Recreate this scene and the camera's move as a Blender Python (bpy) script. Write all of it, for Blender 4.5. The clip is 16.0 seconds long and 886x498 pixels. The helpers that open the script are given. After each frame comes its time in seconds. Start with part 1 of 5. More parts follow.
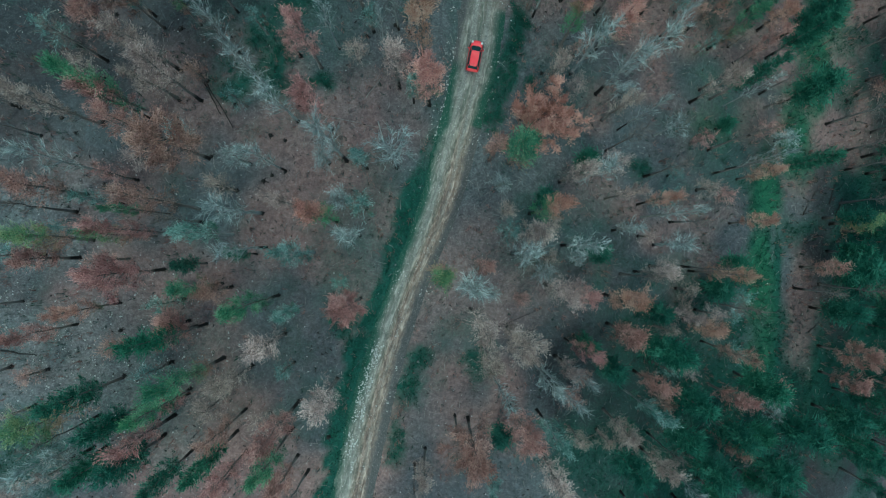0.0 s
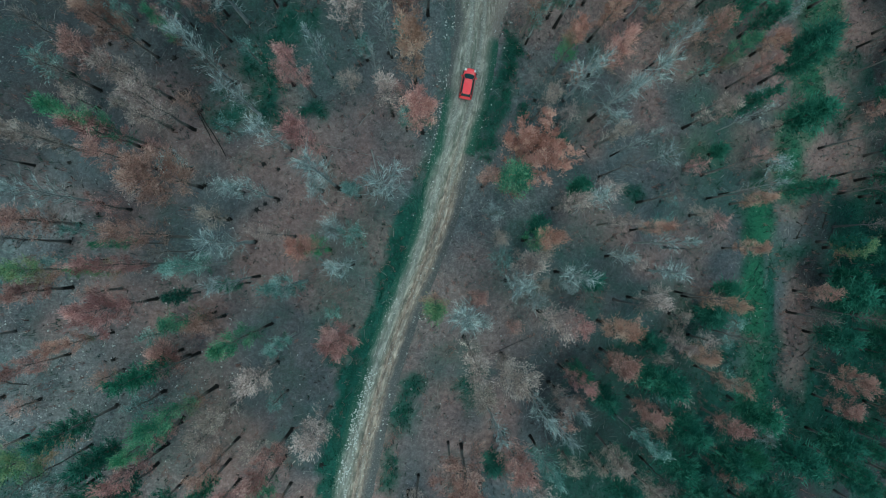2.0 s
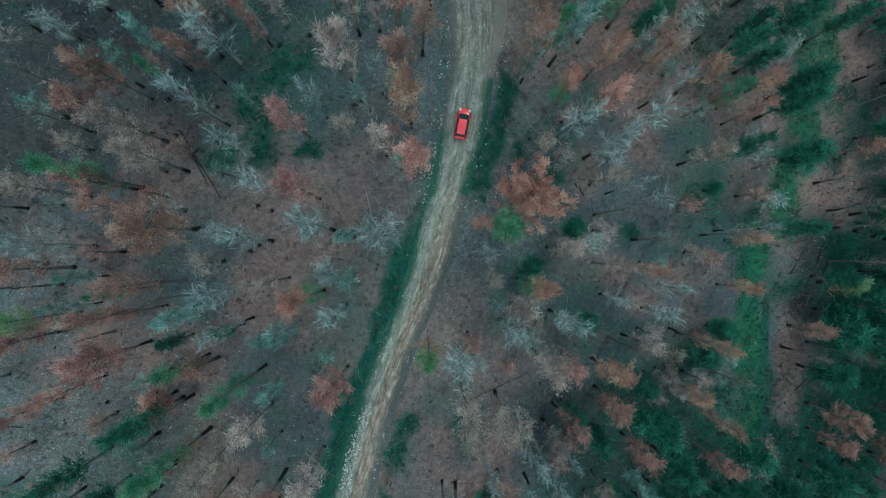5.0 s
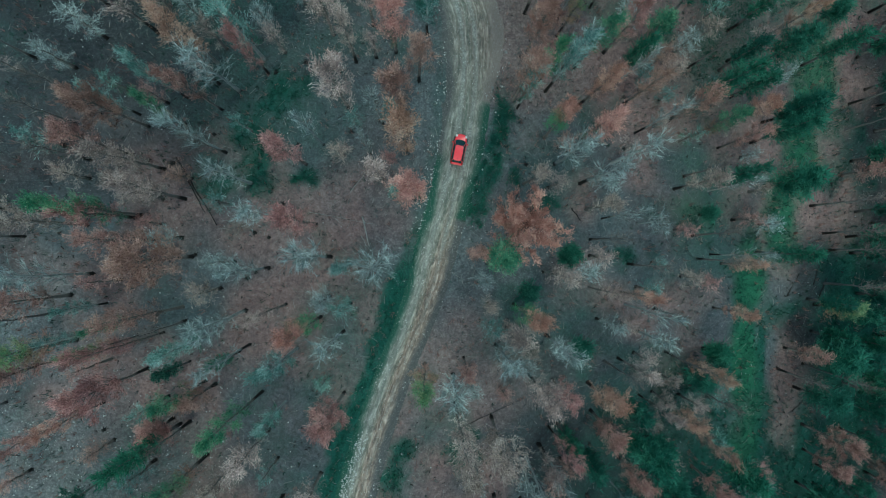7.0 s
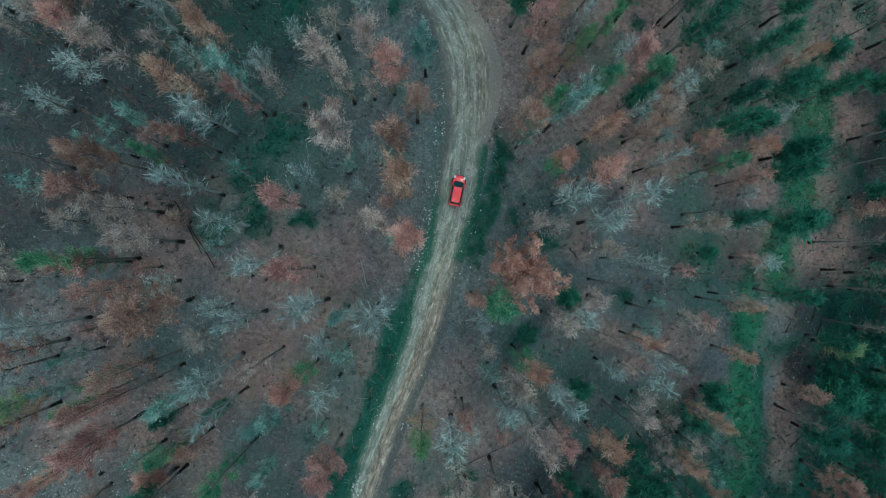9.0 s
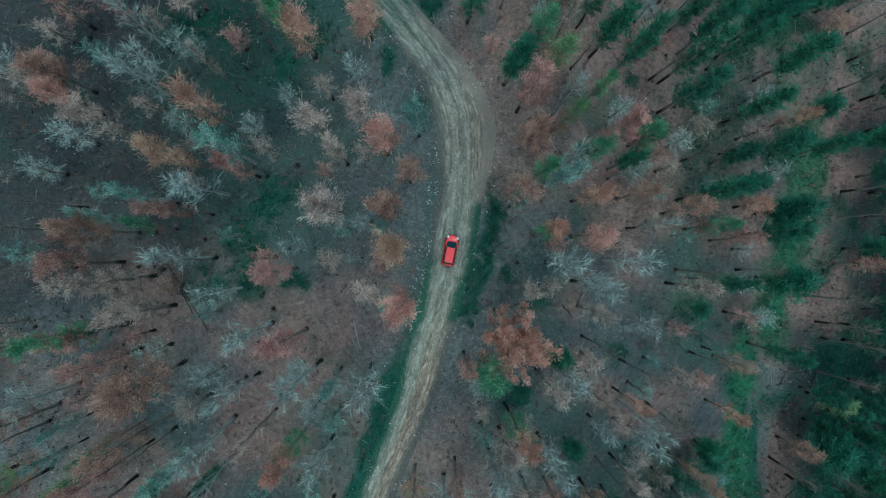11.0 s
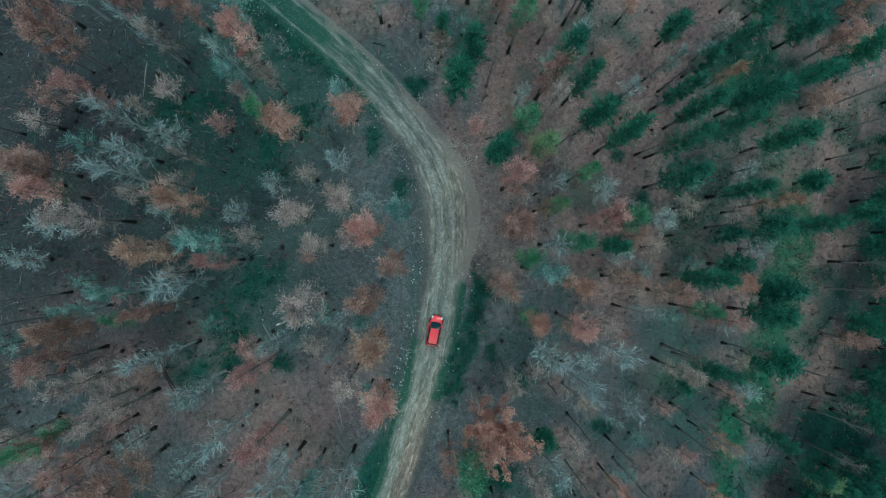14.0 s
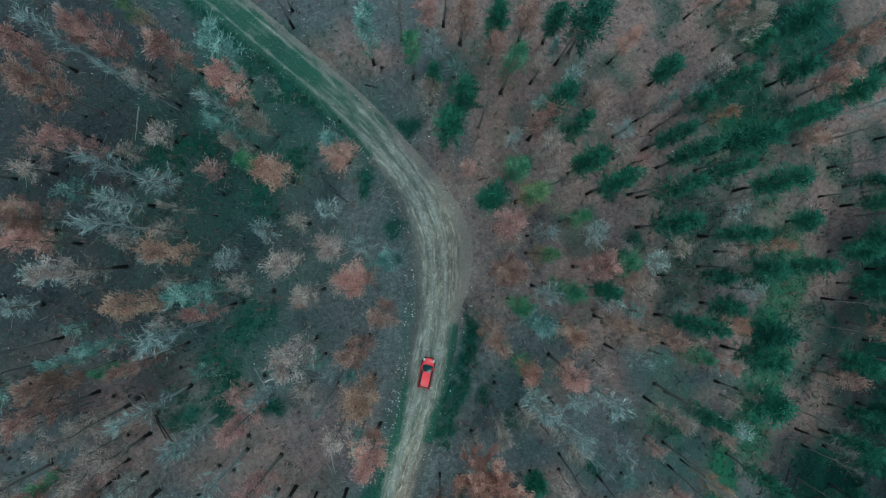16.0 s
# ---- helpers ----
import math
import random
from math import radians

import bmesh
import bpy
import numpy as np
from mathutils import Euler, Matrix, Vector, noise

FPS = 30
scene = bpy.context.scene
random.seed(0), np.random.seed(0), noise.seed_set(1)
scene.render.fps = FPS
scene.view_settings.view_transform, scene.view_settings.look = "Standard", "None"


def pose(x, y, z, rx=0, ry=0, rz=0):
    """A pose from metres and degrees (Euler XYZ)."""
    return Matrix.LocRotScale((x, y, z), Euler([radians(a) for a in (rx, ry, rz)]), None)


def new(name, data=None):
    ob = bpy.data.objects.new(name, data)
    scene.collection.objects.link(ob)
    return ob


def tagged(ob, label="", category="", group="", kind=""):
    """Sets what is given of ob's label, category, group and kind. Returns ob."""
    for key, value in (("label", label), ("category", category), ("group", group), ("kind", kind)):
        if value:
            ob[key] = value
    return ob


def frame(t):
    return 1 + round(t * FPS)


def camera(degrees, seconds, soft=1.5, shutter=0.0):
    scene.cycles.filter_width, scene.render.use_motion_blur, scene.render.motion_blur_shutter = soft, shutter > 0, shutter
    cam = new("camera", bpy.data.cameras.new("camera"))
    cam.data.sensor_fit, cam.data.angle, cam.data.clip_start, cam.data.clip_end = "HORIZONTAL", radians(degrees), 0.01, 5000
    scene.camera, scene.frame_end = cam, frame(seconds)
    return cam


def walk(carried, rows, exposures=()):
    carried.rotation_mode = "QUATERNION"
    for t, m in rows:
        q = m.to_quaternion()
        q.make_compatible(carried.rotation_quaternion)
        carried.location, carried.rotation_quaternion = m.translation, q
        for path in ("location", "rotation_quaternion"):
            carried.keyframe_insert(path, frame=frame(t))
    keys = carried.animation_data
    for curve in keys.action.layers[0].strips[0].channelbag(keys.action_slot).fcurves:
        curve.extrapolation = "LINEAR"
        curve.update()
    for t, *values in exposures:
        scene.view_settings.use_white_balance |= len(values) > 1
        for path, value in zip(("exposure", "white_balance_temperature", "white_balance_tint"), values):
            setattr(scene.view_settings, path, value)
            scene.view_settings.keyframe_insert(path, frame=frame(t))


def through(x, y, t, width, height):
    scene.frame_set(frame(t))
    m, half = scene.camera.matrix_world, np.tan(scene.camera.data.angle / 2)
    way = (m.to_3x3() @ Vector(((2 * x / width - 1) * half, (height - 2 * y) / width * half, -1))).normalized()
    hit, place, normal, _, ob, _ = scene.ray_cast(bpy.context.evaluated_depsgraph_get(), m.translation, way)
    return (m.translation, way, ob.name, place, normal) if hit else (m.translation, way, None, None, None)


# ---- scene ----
cam = camera(78.6, 16.0, soft=1.1)
ROWS = [
    (0.0, 0.00, -0.00, 69.60, 0.00, -1.55, -0.00),
    (0.5, 0.27, 0.87, 69.61, 0.07, -1.57, -0.01),
    (1.0, 0.49, 1.72, 69.64, 0.10, -1.58, -0.02),
    (1.5, 0.65, 2.51, 69.69, 0.13, -1.61, -0.01),
    (2.0, 0.78, 3.30, 69.72, 0.13, -1.62, 0.01),
    (2.5, 0.86, 4.13, 69.73, 0.12, -1.63, 0.04),
    (3.0, 0.97, 5.09, 69.72, 0.09, -1.63, 0.06),
    (3.5, 1.13, 6.04, 69.72, 0.04, -1.64, 0.09),
    (4.0, 1.22, 6.94, 69.74, -0.04, -1.63, 0.09),
    (6.5, 1.81, 11.11, 69.86, -0.18, -1.69, 0.18),
    (7.0, 1.86, 12.02, 69.88, -0.22, -1.68, 0.17),
    (7.5, 1.93, 13.01, 69.90, -0.20, -1.68, 0.21),
    (8.0, 1.98, 14.08, 69.91, -0.12, -1.67, 0.25),
    (10.5, 2.53, 22.45, 69.88, 0.11, -1.76, 0.31),
    (11.0, 2.85, 24.31, 69.95, 0.19, -1.74, 0.34),
    (11.5, 3.17, 26.08, 69.98, 0.31, -1.70, 0.36),
    (12.0, 3.51, 27.85, 70.00, 0.34, -1.68, 0.40),
    (12.5, 3.89, 29.49, 70.02, 0.46, -1.64, 0.41),
    (13.0, 4.25, 31.18, 70.06, 0.41, -1.64, 0.47),
    (13.5, 4.65, 32.64, 70.08, 0.52, -1.58, 0.50),
    (14.0, 4.95, 34.14, 70.12, 0.47, -1.58, 0.53),
    (14.5, 5.23, 35.53, 70.13, 0.51, -1.55, 0.54),
    (15.0, 5.49, 36.92, 70.15, 0.50, -1.53, 0.55),
    (15.5, 5.67, 38.20, 70.17, 0.53, -1.56, 0.56),
    (16.0, 5.88, 39.41, 70.20, 0.59, -1.60, 0.58),
]
walk(cam, [(t, pose(x, y, z, rx, ry, rz)) for t, x, y, z, rx, ry, rz in ROWS], exposures=[(0.0, 1.09, 5650, -26), (16.0, 1.09, 5650, -26)])

# ---- sky and light: an overcast late autumn day ----
SUN_HEIGHT, SUN_TURN = 50.0, 215.0
world = bpy.data.worlds.new("sky")
scene.world = world
world.use_nodes = True
wn = world.node_tree.nodes
sky = wn.new("ShaderNodeTexSky")
sky.sky_type, sky.sun_disc = "NISHITA", False
sky.sun_elevation, sky.sun_rotation = radians(SUN_HEIGHT), radians(SUN_TURN)
sky.air_density, sky.dust_density, sky.ozone_density = 1.0, 3.0, 1.5
world.node_tree.links.new(sky.outputs[0], wn["Background"].inputs[0])
wn["Background"].inputs[1].default_value = 0.10
sun = new("sun", bpy.data.lights.new("sun", "SUN"))
sun.data.energy, sun.data.angle, sun.data.color = 0.7, radians(25), (1.0, 0.97, 0.92)
sun.matrix_world = pose(0, 0, 120, 90 - SUN_HEIGHT, 0, -SUN_TURN)


# ---- materials ----
def material(name, rough=0.9, metal=0.0):
    m = bpy.data.materials.new(name)
    m.use_nodes = True
    b = m.node_tree.nodes["Principled BSDF"]
    b.inputs["Roughness"].default_value, b.inputs["Metallic"].default_value = rough, metal
    b.inputs["Specular IOR Level"].default_value = 0.25
    return m, m.node_tree.nodes, m.node_tree.links, b


def noise_node(n, l, scale, detail=6.0, rough=0.6, coords="Object", stretch=None, warp=0.0):
    tc = n.new("ShaderNodeTexCoord")
    t = n.new("ShaderNodeTexNoise")
    t.inputs["Scale"].default_value, t.inputs["Detail"].default_value, t.inputs["Roughness"].default_value = scale, detail, rough
    t.inputs["Distortion"].default_value = warp
    if stretch:
        mp = n.new("ShaderNodeMapping")
        mp.inputs["Scale"].default_value = stretch
        l.new(tc.outputs[coords], mp.inputs["Vector"])
        l.new(mp.outputs[0], t.inputs["Vector"])
    else:
        l.new(tc.outputs[coords], t.inputs["Vector"])
    return t.outputs["Fac"]


def ramp(n, l, fac, *stops):
    r = n.new("ShaderNodeValToRGB")
    e = r.color_ramp.elements
    while len(e) < len(stops):
        e.new(0.5)
    for k, (p, c) in zip(e, stops):
        k.position, k.color = p, (*c, 1) if len(c) == 3 else c
    l.new(fac, r.inputs[0])
    return r.outputs[0]


def blend(n, l, fac, a, b, kind="MIX"):
    x = n.new("ShaderNodeMix")
    x.data_type, x.blend_type = "RGBA", kind
    for sock, v in ((x.inputs[0], fac), (x.inputs[6], a), (x.inputs[7], b)):
        if isinstance(v, (int, float)):
            sock.default_value = v
        elif isinstance(v, tuple):
            sock.default_value = (*v, 1)
        else:
            l.new(v, sock)
    return x.outputs[2]


def arith(n, l, op, a, b):
    x = n.new("ShaderNodeMath")
    x.operation, x.use_clamp = op, True
    for sock, v in ((x.inputs[0], a), (x.inputs[1], b)):
        if isinstance(v, (int, float)):
            sock.default_value = v
        else:
            l.new(v, sock)
    return x.outputs[0]


def bump(n, l, b, height, strength, distance):
    x = n.new("ShaderNodeBump")
    x.inputs["Strength"].default_value, x.inputs["Distance"].default_value = strength, distance
    l.new(height, x.inputs["Height"])
    l.new(x.outputs[0], b.inputs["Normal"])


def soil_material():
    """Leaf litter, scorched soil and ash, lens falloff painted into their tones, with moss where the attribute 'cover'
    says that it grows.
    """
    m, n, l, b = material("forest_soil", 0.95)
    big = noise_node(n, l, 0.09, 5, 0.6)
    mid = noise_node(n, l, 0.9, 8, 0.7)
    fine = noise_node(n, l, 4.5, 9, 0.8)
    grit = noise_node(n, l, 9.0, 4, 0.7)
    litter = ramp(n, l, fine, (0.28, (0.038, 0.037, 0.040)), (0.50, (0.076, 0.078, 0.084)), (0.74, (0.160, 0.160, 0.168)))
    ash = ramp(n, l, fine, (0.28, (0.033, 0.043, 0.046)), (0.50, (0.068, 0.087, 0.094)), (0.74, (0.162, 0.186, 0.198)))
    col = blend(n, l, ramp(n, l, arith(n, l, "ADD", arith(n, l, "MULTIPLY", big, 0.65), arith(n, l, "MULTIPLY", mid, 0.35)), (0.42, (0, 0, 0)), (0.57, (1, 1, 1))), litter, ash)
    at = n.new("ShaderNodeAttribute")
    at.attribute_name = "warm"
    wf = arith(n, l, "ADD", at.outputs["Fac"], arith(n, l, "MULTIPLY", arith(n, l, "SUBTRACT", mid, 0.4), 0.8))
    col = blend(n, l, arith(n, l, "MULTIPLY", wf, 0.85), col, ramp(n, l, fine, (0.28, (0.125, 0.079, 0.074)), (0.5, (0.215, 0.137, 0.127)), (0.74, (0.33, 0.225, 0.21))))
    # burnt soil, and outer ground darkened in colour for the lens vignette
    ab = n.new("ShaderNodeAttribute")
    ab.attribute_name = "scorch_vignette"
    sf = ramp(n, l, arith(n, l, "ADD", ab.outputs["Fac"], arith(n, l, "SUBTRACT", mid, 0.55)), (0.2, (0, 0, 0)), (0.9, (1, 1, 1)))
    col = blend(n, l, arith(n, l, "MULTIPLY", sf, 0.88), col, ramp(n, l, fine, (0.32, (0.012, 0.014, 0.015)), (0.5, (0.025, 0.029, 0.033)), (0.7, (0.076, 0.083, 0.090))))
    # pale ash, and the lens's brighter middle painted as paler soil
    aa = n.new("ShaderNodeAttribute")
    aa.attribute_name = "ash_lens_lift"
    col = blend(n, l, arith(n, l, "MULTIPLY", aa.outputs["Fac"], 0.8), col, ramp(n, l, fine, (0.32, (0.040, 0.043, 0.048)), (0.5, (0.115, 0.125, 0.13)), (0.68, (0.30, 0.315, 0.32))))
    lumps = ramp(n, l, noise_node(n, l, 1.7, 5, 0.75), (0.34, (0.62, 0.62, 0.62)), (0.5, (0.95, 0.95, 0.95)), (0.68, (1.45, 1.45, 1.45)))
    col = blend(n, l, 1.0, col, lumps, "MULTIPLY")
    speck = ramp(n, l, grit, (0.62, (0, 0, 0)), (0.74, (1, 1, 1)))
    col = blend(n, l, arith(n, l, "MULTIPLY", speck, 0.5), col, (0.27, 0.265, 0.25))
    pits = ramp(n, l, noise_node(n, l, 2.6, 3, 0.6), (0.30, (1, 1, 1)), (0.38, (0, 0, 0)))
    col = blend(n, l, arith(n, l, "MULTIPLY", pits, 0.4), col, (0.014, 0.016, 0.017))
    moss = ramp(n, l, fine, (0.32, (0.006, 0.027, 0.020)), (0.50, (0.015, 0.066, 0.050)), (0.70, (0.060, 0.155, 0.118)))
    ac = n.new("ShaderNodeAttribute")
    ac.attribute_name = "cover"
    ragged = arith(n, l, "ADD", arith(n, l, "MULTIPLY", mid, 0.9), arith(n, l, "MULTIPLY", fine, 0.7))
    edge = n.new("ShaderNodeMath")
    edge.operation = "ADD"
    l.new(ac.outputs["Fac"], edge.inputs[0])
    l.new(arith(n, l, "SUBTRACT", ragged, 0.3), edge.inputs[1])
    edge = ramp(n, l, arith(n, l, "MULTIPLY", edge.outputs[0], 0.62), (0.36, (0, 0, 0)), (0.88, (1, 1, 1)))
    ag = n.new("ShaderNodeAttribute")
    ag.attribute_name = "grass"
    lawn = ramp(n, l, fine, (0.32, (0.014, 0.066, 0.036)), (0.50, (0.028, 0.104, 0.057)), (0.70, (0.060, 0.160, 0.090)))
    moss = blend(n, l, ag.outputs["Fac"], moss, lawn)
    moss = blend(n, l, arith(n, l, "MULTIPLY", pits, arith(n, l, "MULTIPLY", arith(n, l, "SUBTRACT", 1.0, ag.outputs["Fac"]), 0.5)), moss, (0.006, 0.018, 0.014))
    col = blend(n, l, edge, col, moss)
    l.new(col, b.inputs["Base Color"])
    bump(n, l, b, fine, 0.55, 0.10)
    return m


def road_material():
    """Rutted gravel: pale wheel tracks, brown mud, stones, and soil creeping in from the verges."""
    m, n, l, b = material("gravel_road", 0.92)
    at = n.new("ShaderNodeAttribute")
    at.attribute_name = "track"
    av = n.new("ShaderNodeAttribute")
    av.attribute_name = "verge"
    ag = n.new("ShaderNodeAttribute")
    ag.attribute_name = "grassy"
    am = n.new("ShaderNodeAttribute")
    am.attribute_name = "muddy"
    fine = noise_node(n, l, 4.0, 9, 0.85)
    mid = noise_node(n, l, 0.8, 7, 0.75)
    strip = noise_node(n, l, 1.5, 7, 0.66, "UV", (1.5, 0.42, 1.0), 0.7)
    lines = noise_node(n, l, 1.5, 4, 0.6, "UV", (2.4, 0.12, 1.0), 0.25)
    strip = arith(n, l, "ADD", arith(n, l, "MULTIPLY", strip, 0.68), arith(n, l, "MULTIPLY", lines, 0.32))
    mud = ramp(n, l, strip, (0.38, (0.088, 0.068, 0.058)), (0.47, (0.165, 0.120, 0.098)), (0.55, (0.30, 0.226, 0.185)), (0.64, (0.58, 0.47, 0.39)))
    grey = ramp(n, l, strip, (0.38, (0.112, 0.120, 0.106)), (0.50, (0.175, 0.182, 0.160)), (0.62, (0.36, 0.360, 0.325)))
    mf = arith(n, l, "ADD", am.outputs["Fac"], arith(n, l, "MULTIPLY", arith(n, l, "SUBTRACT", mid, 0.5), 0.9))
    ground_ = blend(n, l, mf, grey, mud)
    pale = ramp(n, l, fine, (0.34, (0.100, 0.104, 0.094)), (0.50, (0.220, 0.218, 0.198)), (0.66, (0.60, 0.58, 0.54)))
    f = arith(n, l, "ADD", at.outputs["Fac"], arith(n, l, "MULTIPLY", arith(n, l, "SUBTRACT", mid, 0.52), 1.0))
    col = blend(n, l, ramp(n, l, f, (0.10, (0, 0, 0)), (0.85, (0.9, 0.9, 0.9))), ground_, pale)
    spots = ramp(n, l, noise_node(n, l, 2.4, 5, 0.7), (0.54, (0, 0, 0)), (0.66, (1, 1, 1)))
    col = blend(n, l, arith(n, l, "MULTIPLY", spots, 0.35), col, ramp(n, l, fine, (0.36, (0.14, 0.137, 0.12)), (0.64, (0.52, 0.50, 0.46))))
    grass = ramp(n, l, fine, (0.3, (0.010, 0.046, 0.032)), (0.7, (0.045, 0.110, 0.078)))
    soil = ramp(n, l, fine, (0.3, (0.044, 0.045, 0.045)), (0.52, (0.088, 0.087, 0.086)), (0.75, (0.18, 0.178, 0.175)))
    v = arith(n, l, "ADD", av.outputs["Fac"], arith(n, l, "MULTIPLY", arith(n, l, "SUBTRACT", arith(n, l, "ADD", arith(n, l, "MULTIPLY", mid, 0.6), arith(n, l, "MULTIPLY", fine, 0.4)), 0.5), 0.9))
    aw = n.new("ShaderNodeAttribute")
    aw.attribute_name = "earthy"
    soil = blend(n, l, aw.outputs["Fac"], soil, ramp(n, l, fine, (0.28, (0.120, 0.099, 0.091)), (0.5, (0.205, 0.172, 0.157)), (0.74, (0.32, 0.275, 0.25))))
    side = blend(n, l, ag.outputs["Fac"], soil, grass)
    col = blend(n, l, ramp(n, l, v, (0.22, (0, 0, 0)), (0.82, (1, 1, 1))), col, side)
    stone = ramp(n, l, noise_node(n, l, 9.0, 2, 0.5), (0.63, (0, 0, 0)), (0.70, (1, 1, 1)))
    col = blend(n, l, arith(n, l, "MULTIPLY", stone, 0.6), col, (0.50, 0.49, 0.46))
    l.new(col, b.inputs["Base Color"])
    bump(n, l, b, fine, 0.8, 0.10)
    return m


def bark_material(name, low, high, burnt):
    """Bark, charred black up to a few metres over the root where the fire went through."""
    m, n, l, b = material(name, 0.9)
    tc = n.new("ShaderNodeTexCoord")
    sep = n.new("ShaderNodeSeparateXYZ")
    l.new(tc.outputs["Object"], sep.inputs[0])
    g = noise_node(n, l, 6.0, 6, 0.7, "Object", (1, 1, 0.2))
    col = ramp(n, l, g, (0.3, low), (0.7, high))
    info = n.new("ShaderNodeObjectInfo")
    z = n.new("ShaderNodeMath")
    z.operation = "MULTIPLY_ADD"
    l.new(sep.outputs["Z"], z.inputs[0])
    z.inputs[1].default_value = 1.0 / burnt
    l.new(info.outputs["Random"], z.inputs[2])
    z2 = arith(n, l, "SUBTRACT", z.outputs[0], 0.35)
    char = ramp(n, l, z2, (0.45, (1, 1, 1)), (0.68, (0, 0, 0)))
    col = blend(n, l, char, col, (0.012, 0.011, 0.011))
    l.new(col, b.inputs["Base Color"])
    bump(n, l, b, g, 0.5, 0.03)
    return m


def leaf_material(name, a, c, d, through=0.25, low=None, fresh=None, tips=0.6, turned=0.36):
    """Leaves or twigs whose colour varies from leaf to leaf, from spray to spray and from tree to tree; the sprays' ends are palest."""
    m, n, l, b = material(name, 0.75)
    geo = n.new("ShaderNodeNewGeometry")
    info = n.new("ShaderNodeObjectInfo")
    spray = n.new("ShaderNodeAttribute")
    spray.attribute_name = "spray"
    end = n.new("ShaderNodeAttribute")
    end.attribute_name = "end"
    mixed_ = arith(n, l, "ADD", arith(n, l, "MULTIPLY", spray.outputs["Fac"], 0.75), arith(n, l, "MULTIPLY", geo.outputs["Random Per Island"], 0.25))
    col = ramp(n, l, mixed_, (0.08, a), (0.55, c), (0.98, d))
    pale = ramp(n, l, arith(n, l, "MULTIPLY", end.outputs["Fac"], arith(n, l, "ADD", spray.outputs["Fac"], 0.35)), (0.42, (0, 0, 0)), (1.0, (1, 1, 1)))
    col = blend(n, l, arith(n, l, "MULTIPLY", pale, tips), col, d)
    if low:
        # lower leaves still green or grey
        at = n.new("ShaderNodeTexCoord")
        sep = n.new("ShaderNodeSeparateXYZ")
        l.new(at.outputs["Object"], sep.inputs[0])
        patch = noise_node(n, l, 0.5, 3, 0.6)
        up = arith(n, l, "ADD", arith(n, l, "MULTIPLY", sep.outputs[2], 0.0714), arith(n, l, "MULTIPLY", arith(n, l, "SUBTRACT", patch, 0.42), 0.9))
        up = arith(n, l, "SUBTRACT", up, turned)
        up = ramp(n, l, arith(n, l, "MULTIPLY", up, 4.0), (0.0, (0, 0, 0)), (1.0, (1, 1, 1)))
        some = ramp(n, l, arith(n, l, "ADD", info.outputs["Random"], arith(n, l, "MULTIPLY", arith(n, l, "SUBTRACT", patch, 0.5), 0.4)), (0.50, (0, 0, 0)), (0.62, (1, 1, 1)))
        col = blend(n, l, up, blend(n, l, some, low, fresh or low), col)
    hs = n.new("ShaderNodeHueSaturation")
    mul = n.new("ShaderNodeMath")
    mul.operation = "MULTIPLY_ADD"
    l.new(info.outputs["Random"], mul.inputs[0])
    mul.inputs[1].default_value, mul.inputs[2].default_value = 0.32, 0.88
    l.new(mul.outputs[0], hs.inputs["Value"])
    mul2 = n.new("ShaderNodeMath")
    mul2.operation = "MULTIPLY_ADD"
    l.new(info.outputs["Random"], mul2.inputs[0])
    mul2.inputs[1].default_value, mul2.inputs[2].default_value = -0.03, 0.512
    l.new(mul2.outputs[0], hs.inputs["Hue"])
    l.new(col, hs.inputs["Color"])
    l.new(hs.outputs[0], b.inputs["Base Color"])
    if through:
        tr = n.new("ShaderNodeBsdfTranslucent")
        l.new(hs.outputs[0], tr.inputs["Color"])
        mx = n.new("ShaderNodeMixShader")
        mx.inputs[0].default_value = through
        l.new(b.outputs[0], mx.inputs[1])
        l.new(tr.outputs[0], mx.inputs[2])
        l.new(mx.outputs[0], n["Material Output"].inputs["Surface"])
    return m


def grained(name, a, c, scale=6.0, rough=0.85, metal=0.0, relief=0.02):
    m, n, l, b = material(name, rough, metal)
    g = noise_node(n, l, scale, 6, 0.7)
    l.new(ramp(n, l, g, (0.3, a), (0.7, c)), b.inputs["Base Color"])
    bump(n, l, b, g, 0.4, relief)
    return m


SOIL = soil_material()
ROAD = road_material()
BARK_BROWN = bark_material("brown_bark", (0.090, 0.082, 0.080), (0.18, 0.165, 0.155), 3.6)
BARK_GREY = bark_material("grey_bark", (0.13, 0.14, 0.14), (0.34, 0.36, 0.36), 4.0)
BARK_DARK = bark_material("scorched_bark", (0.085, 0.082, 0.082), (0.16, 0.15, 0.15), 4.0)
GREY_LOW, GREEN_LOW = (0.088, 0.102, 0.098), (0.045, 0.125, 0.080)
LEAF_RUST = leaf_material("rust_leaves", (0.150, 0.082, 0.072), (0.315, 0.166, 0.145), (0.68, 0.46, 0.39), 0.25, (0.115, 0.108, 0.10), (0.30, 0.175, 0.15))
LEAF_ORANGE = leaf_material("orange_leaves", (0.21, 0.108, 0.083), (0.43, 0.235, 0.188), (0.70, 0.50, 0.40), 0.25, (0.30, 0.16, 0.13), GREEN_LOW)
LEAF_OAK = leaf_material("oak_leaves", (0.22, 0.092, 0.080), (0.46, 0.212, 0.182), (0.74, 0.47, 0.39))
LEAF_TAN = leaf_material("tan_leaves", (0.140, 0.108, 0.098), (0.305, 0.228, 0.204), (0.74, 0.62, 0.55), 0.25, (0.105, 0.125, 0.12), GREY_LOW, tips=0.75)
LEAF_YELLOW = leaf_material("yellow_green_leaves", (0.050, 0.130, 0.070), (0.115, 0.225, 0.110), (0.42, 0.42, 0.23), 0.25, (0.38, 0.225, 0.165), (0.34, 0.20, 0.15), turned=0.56)
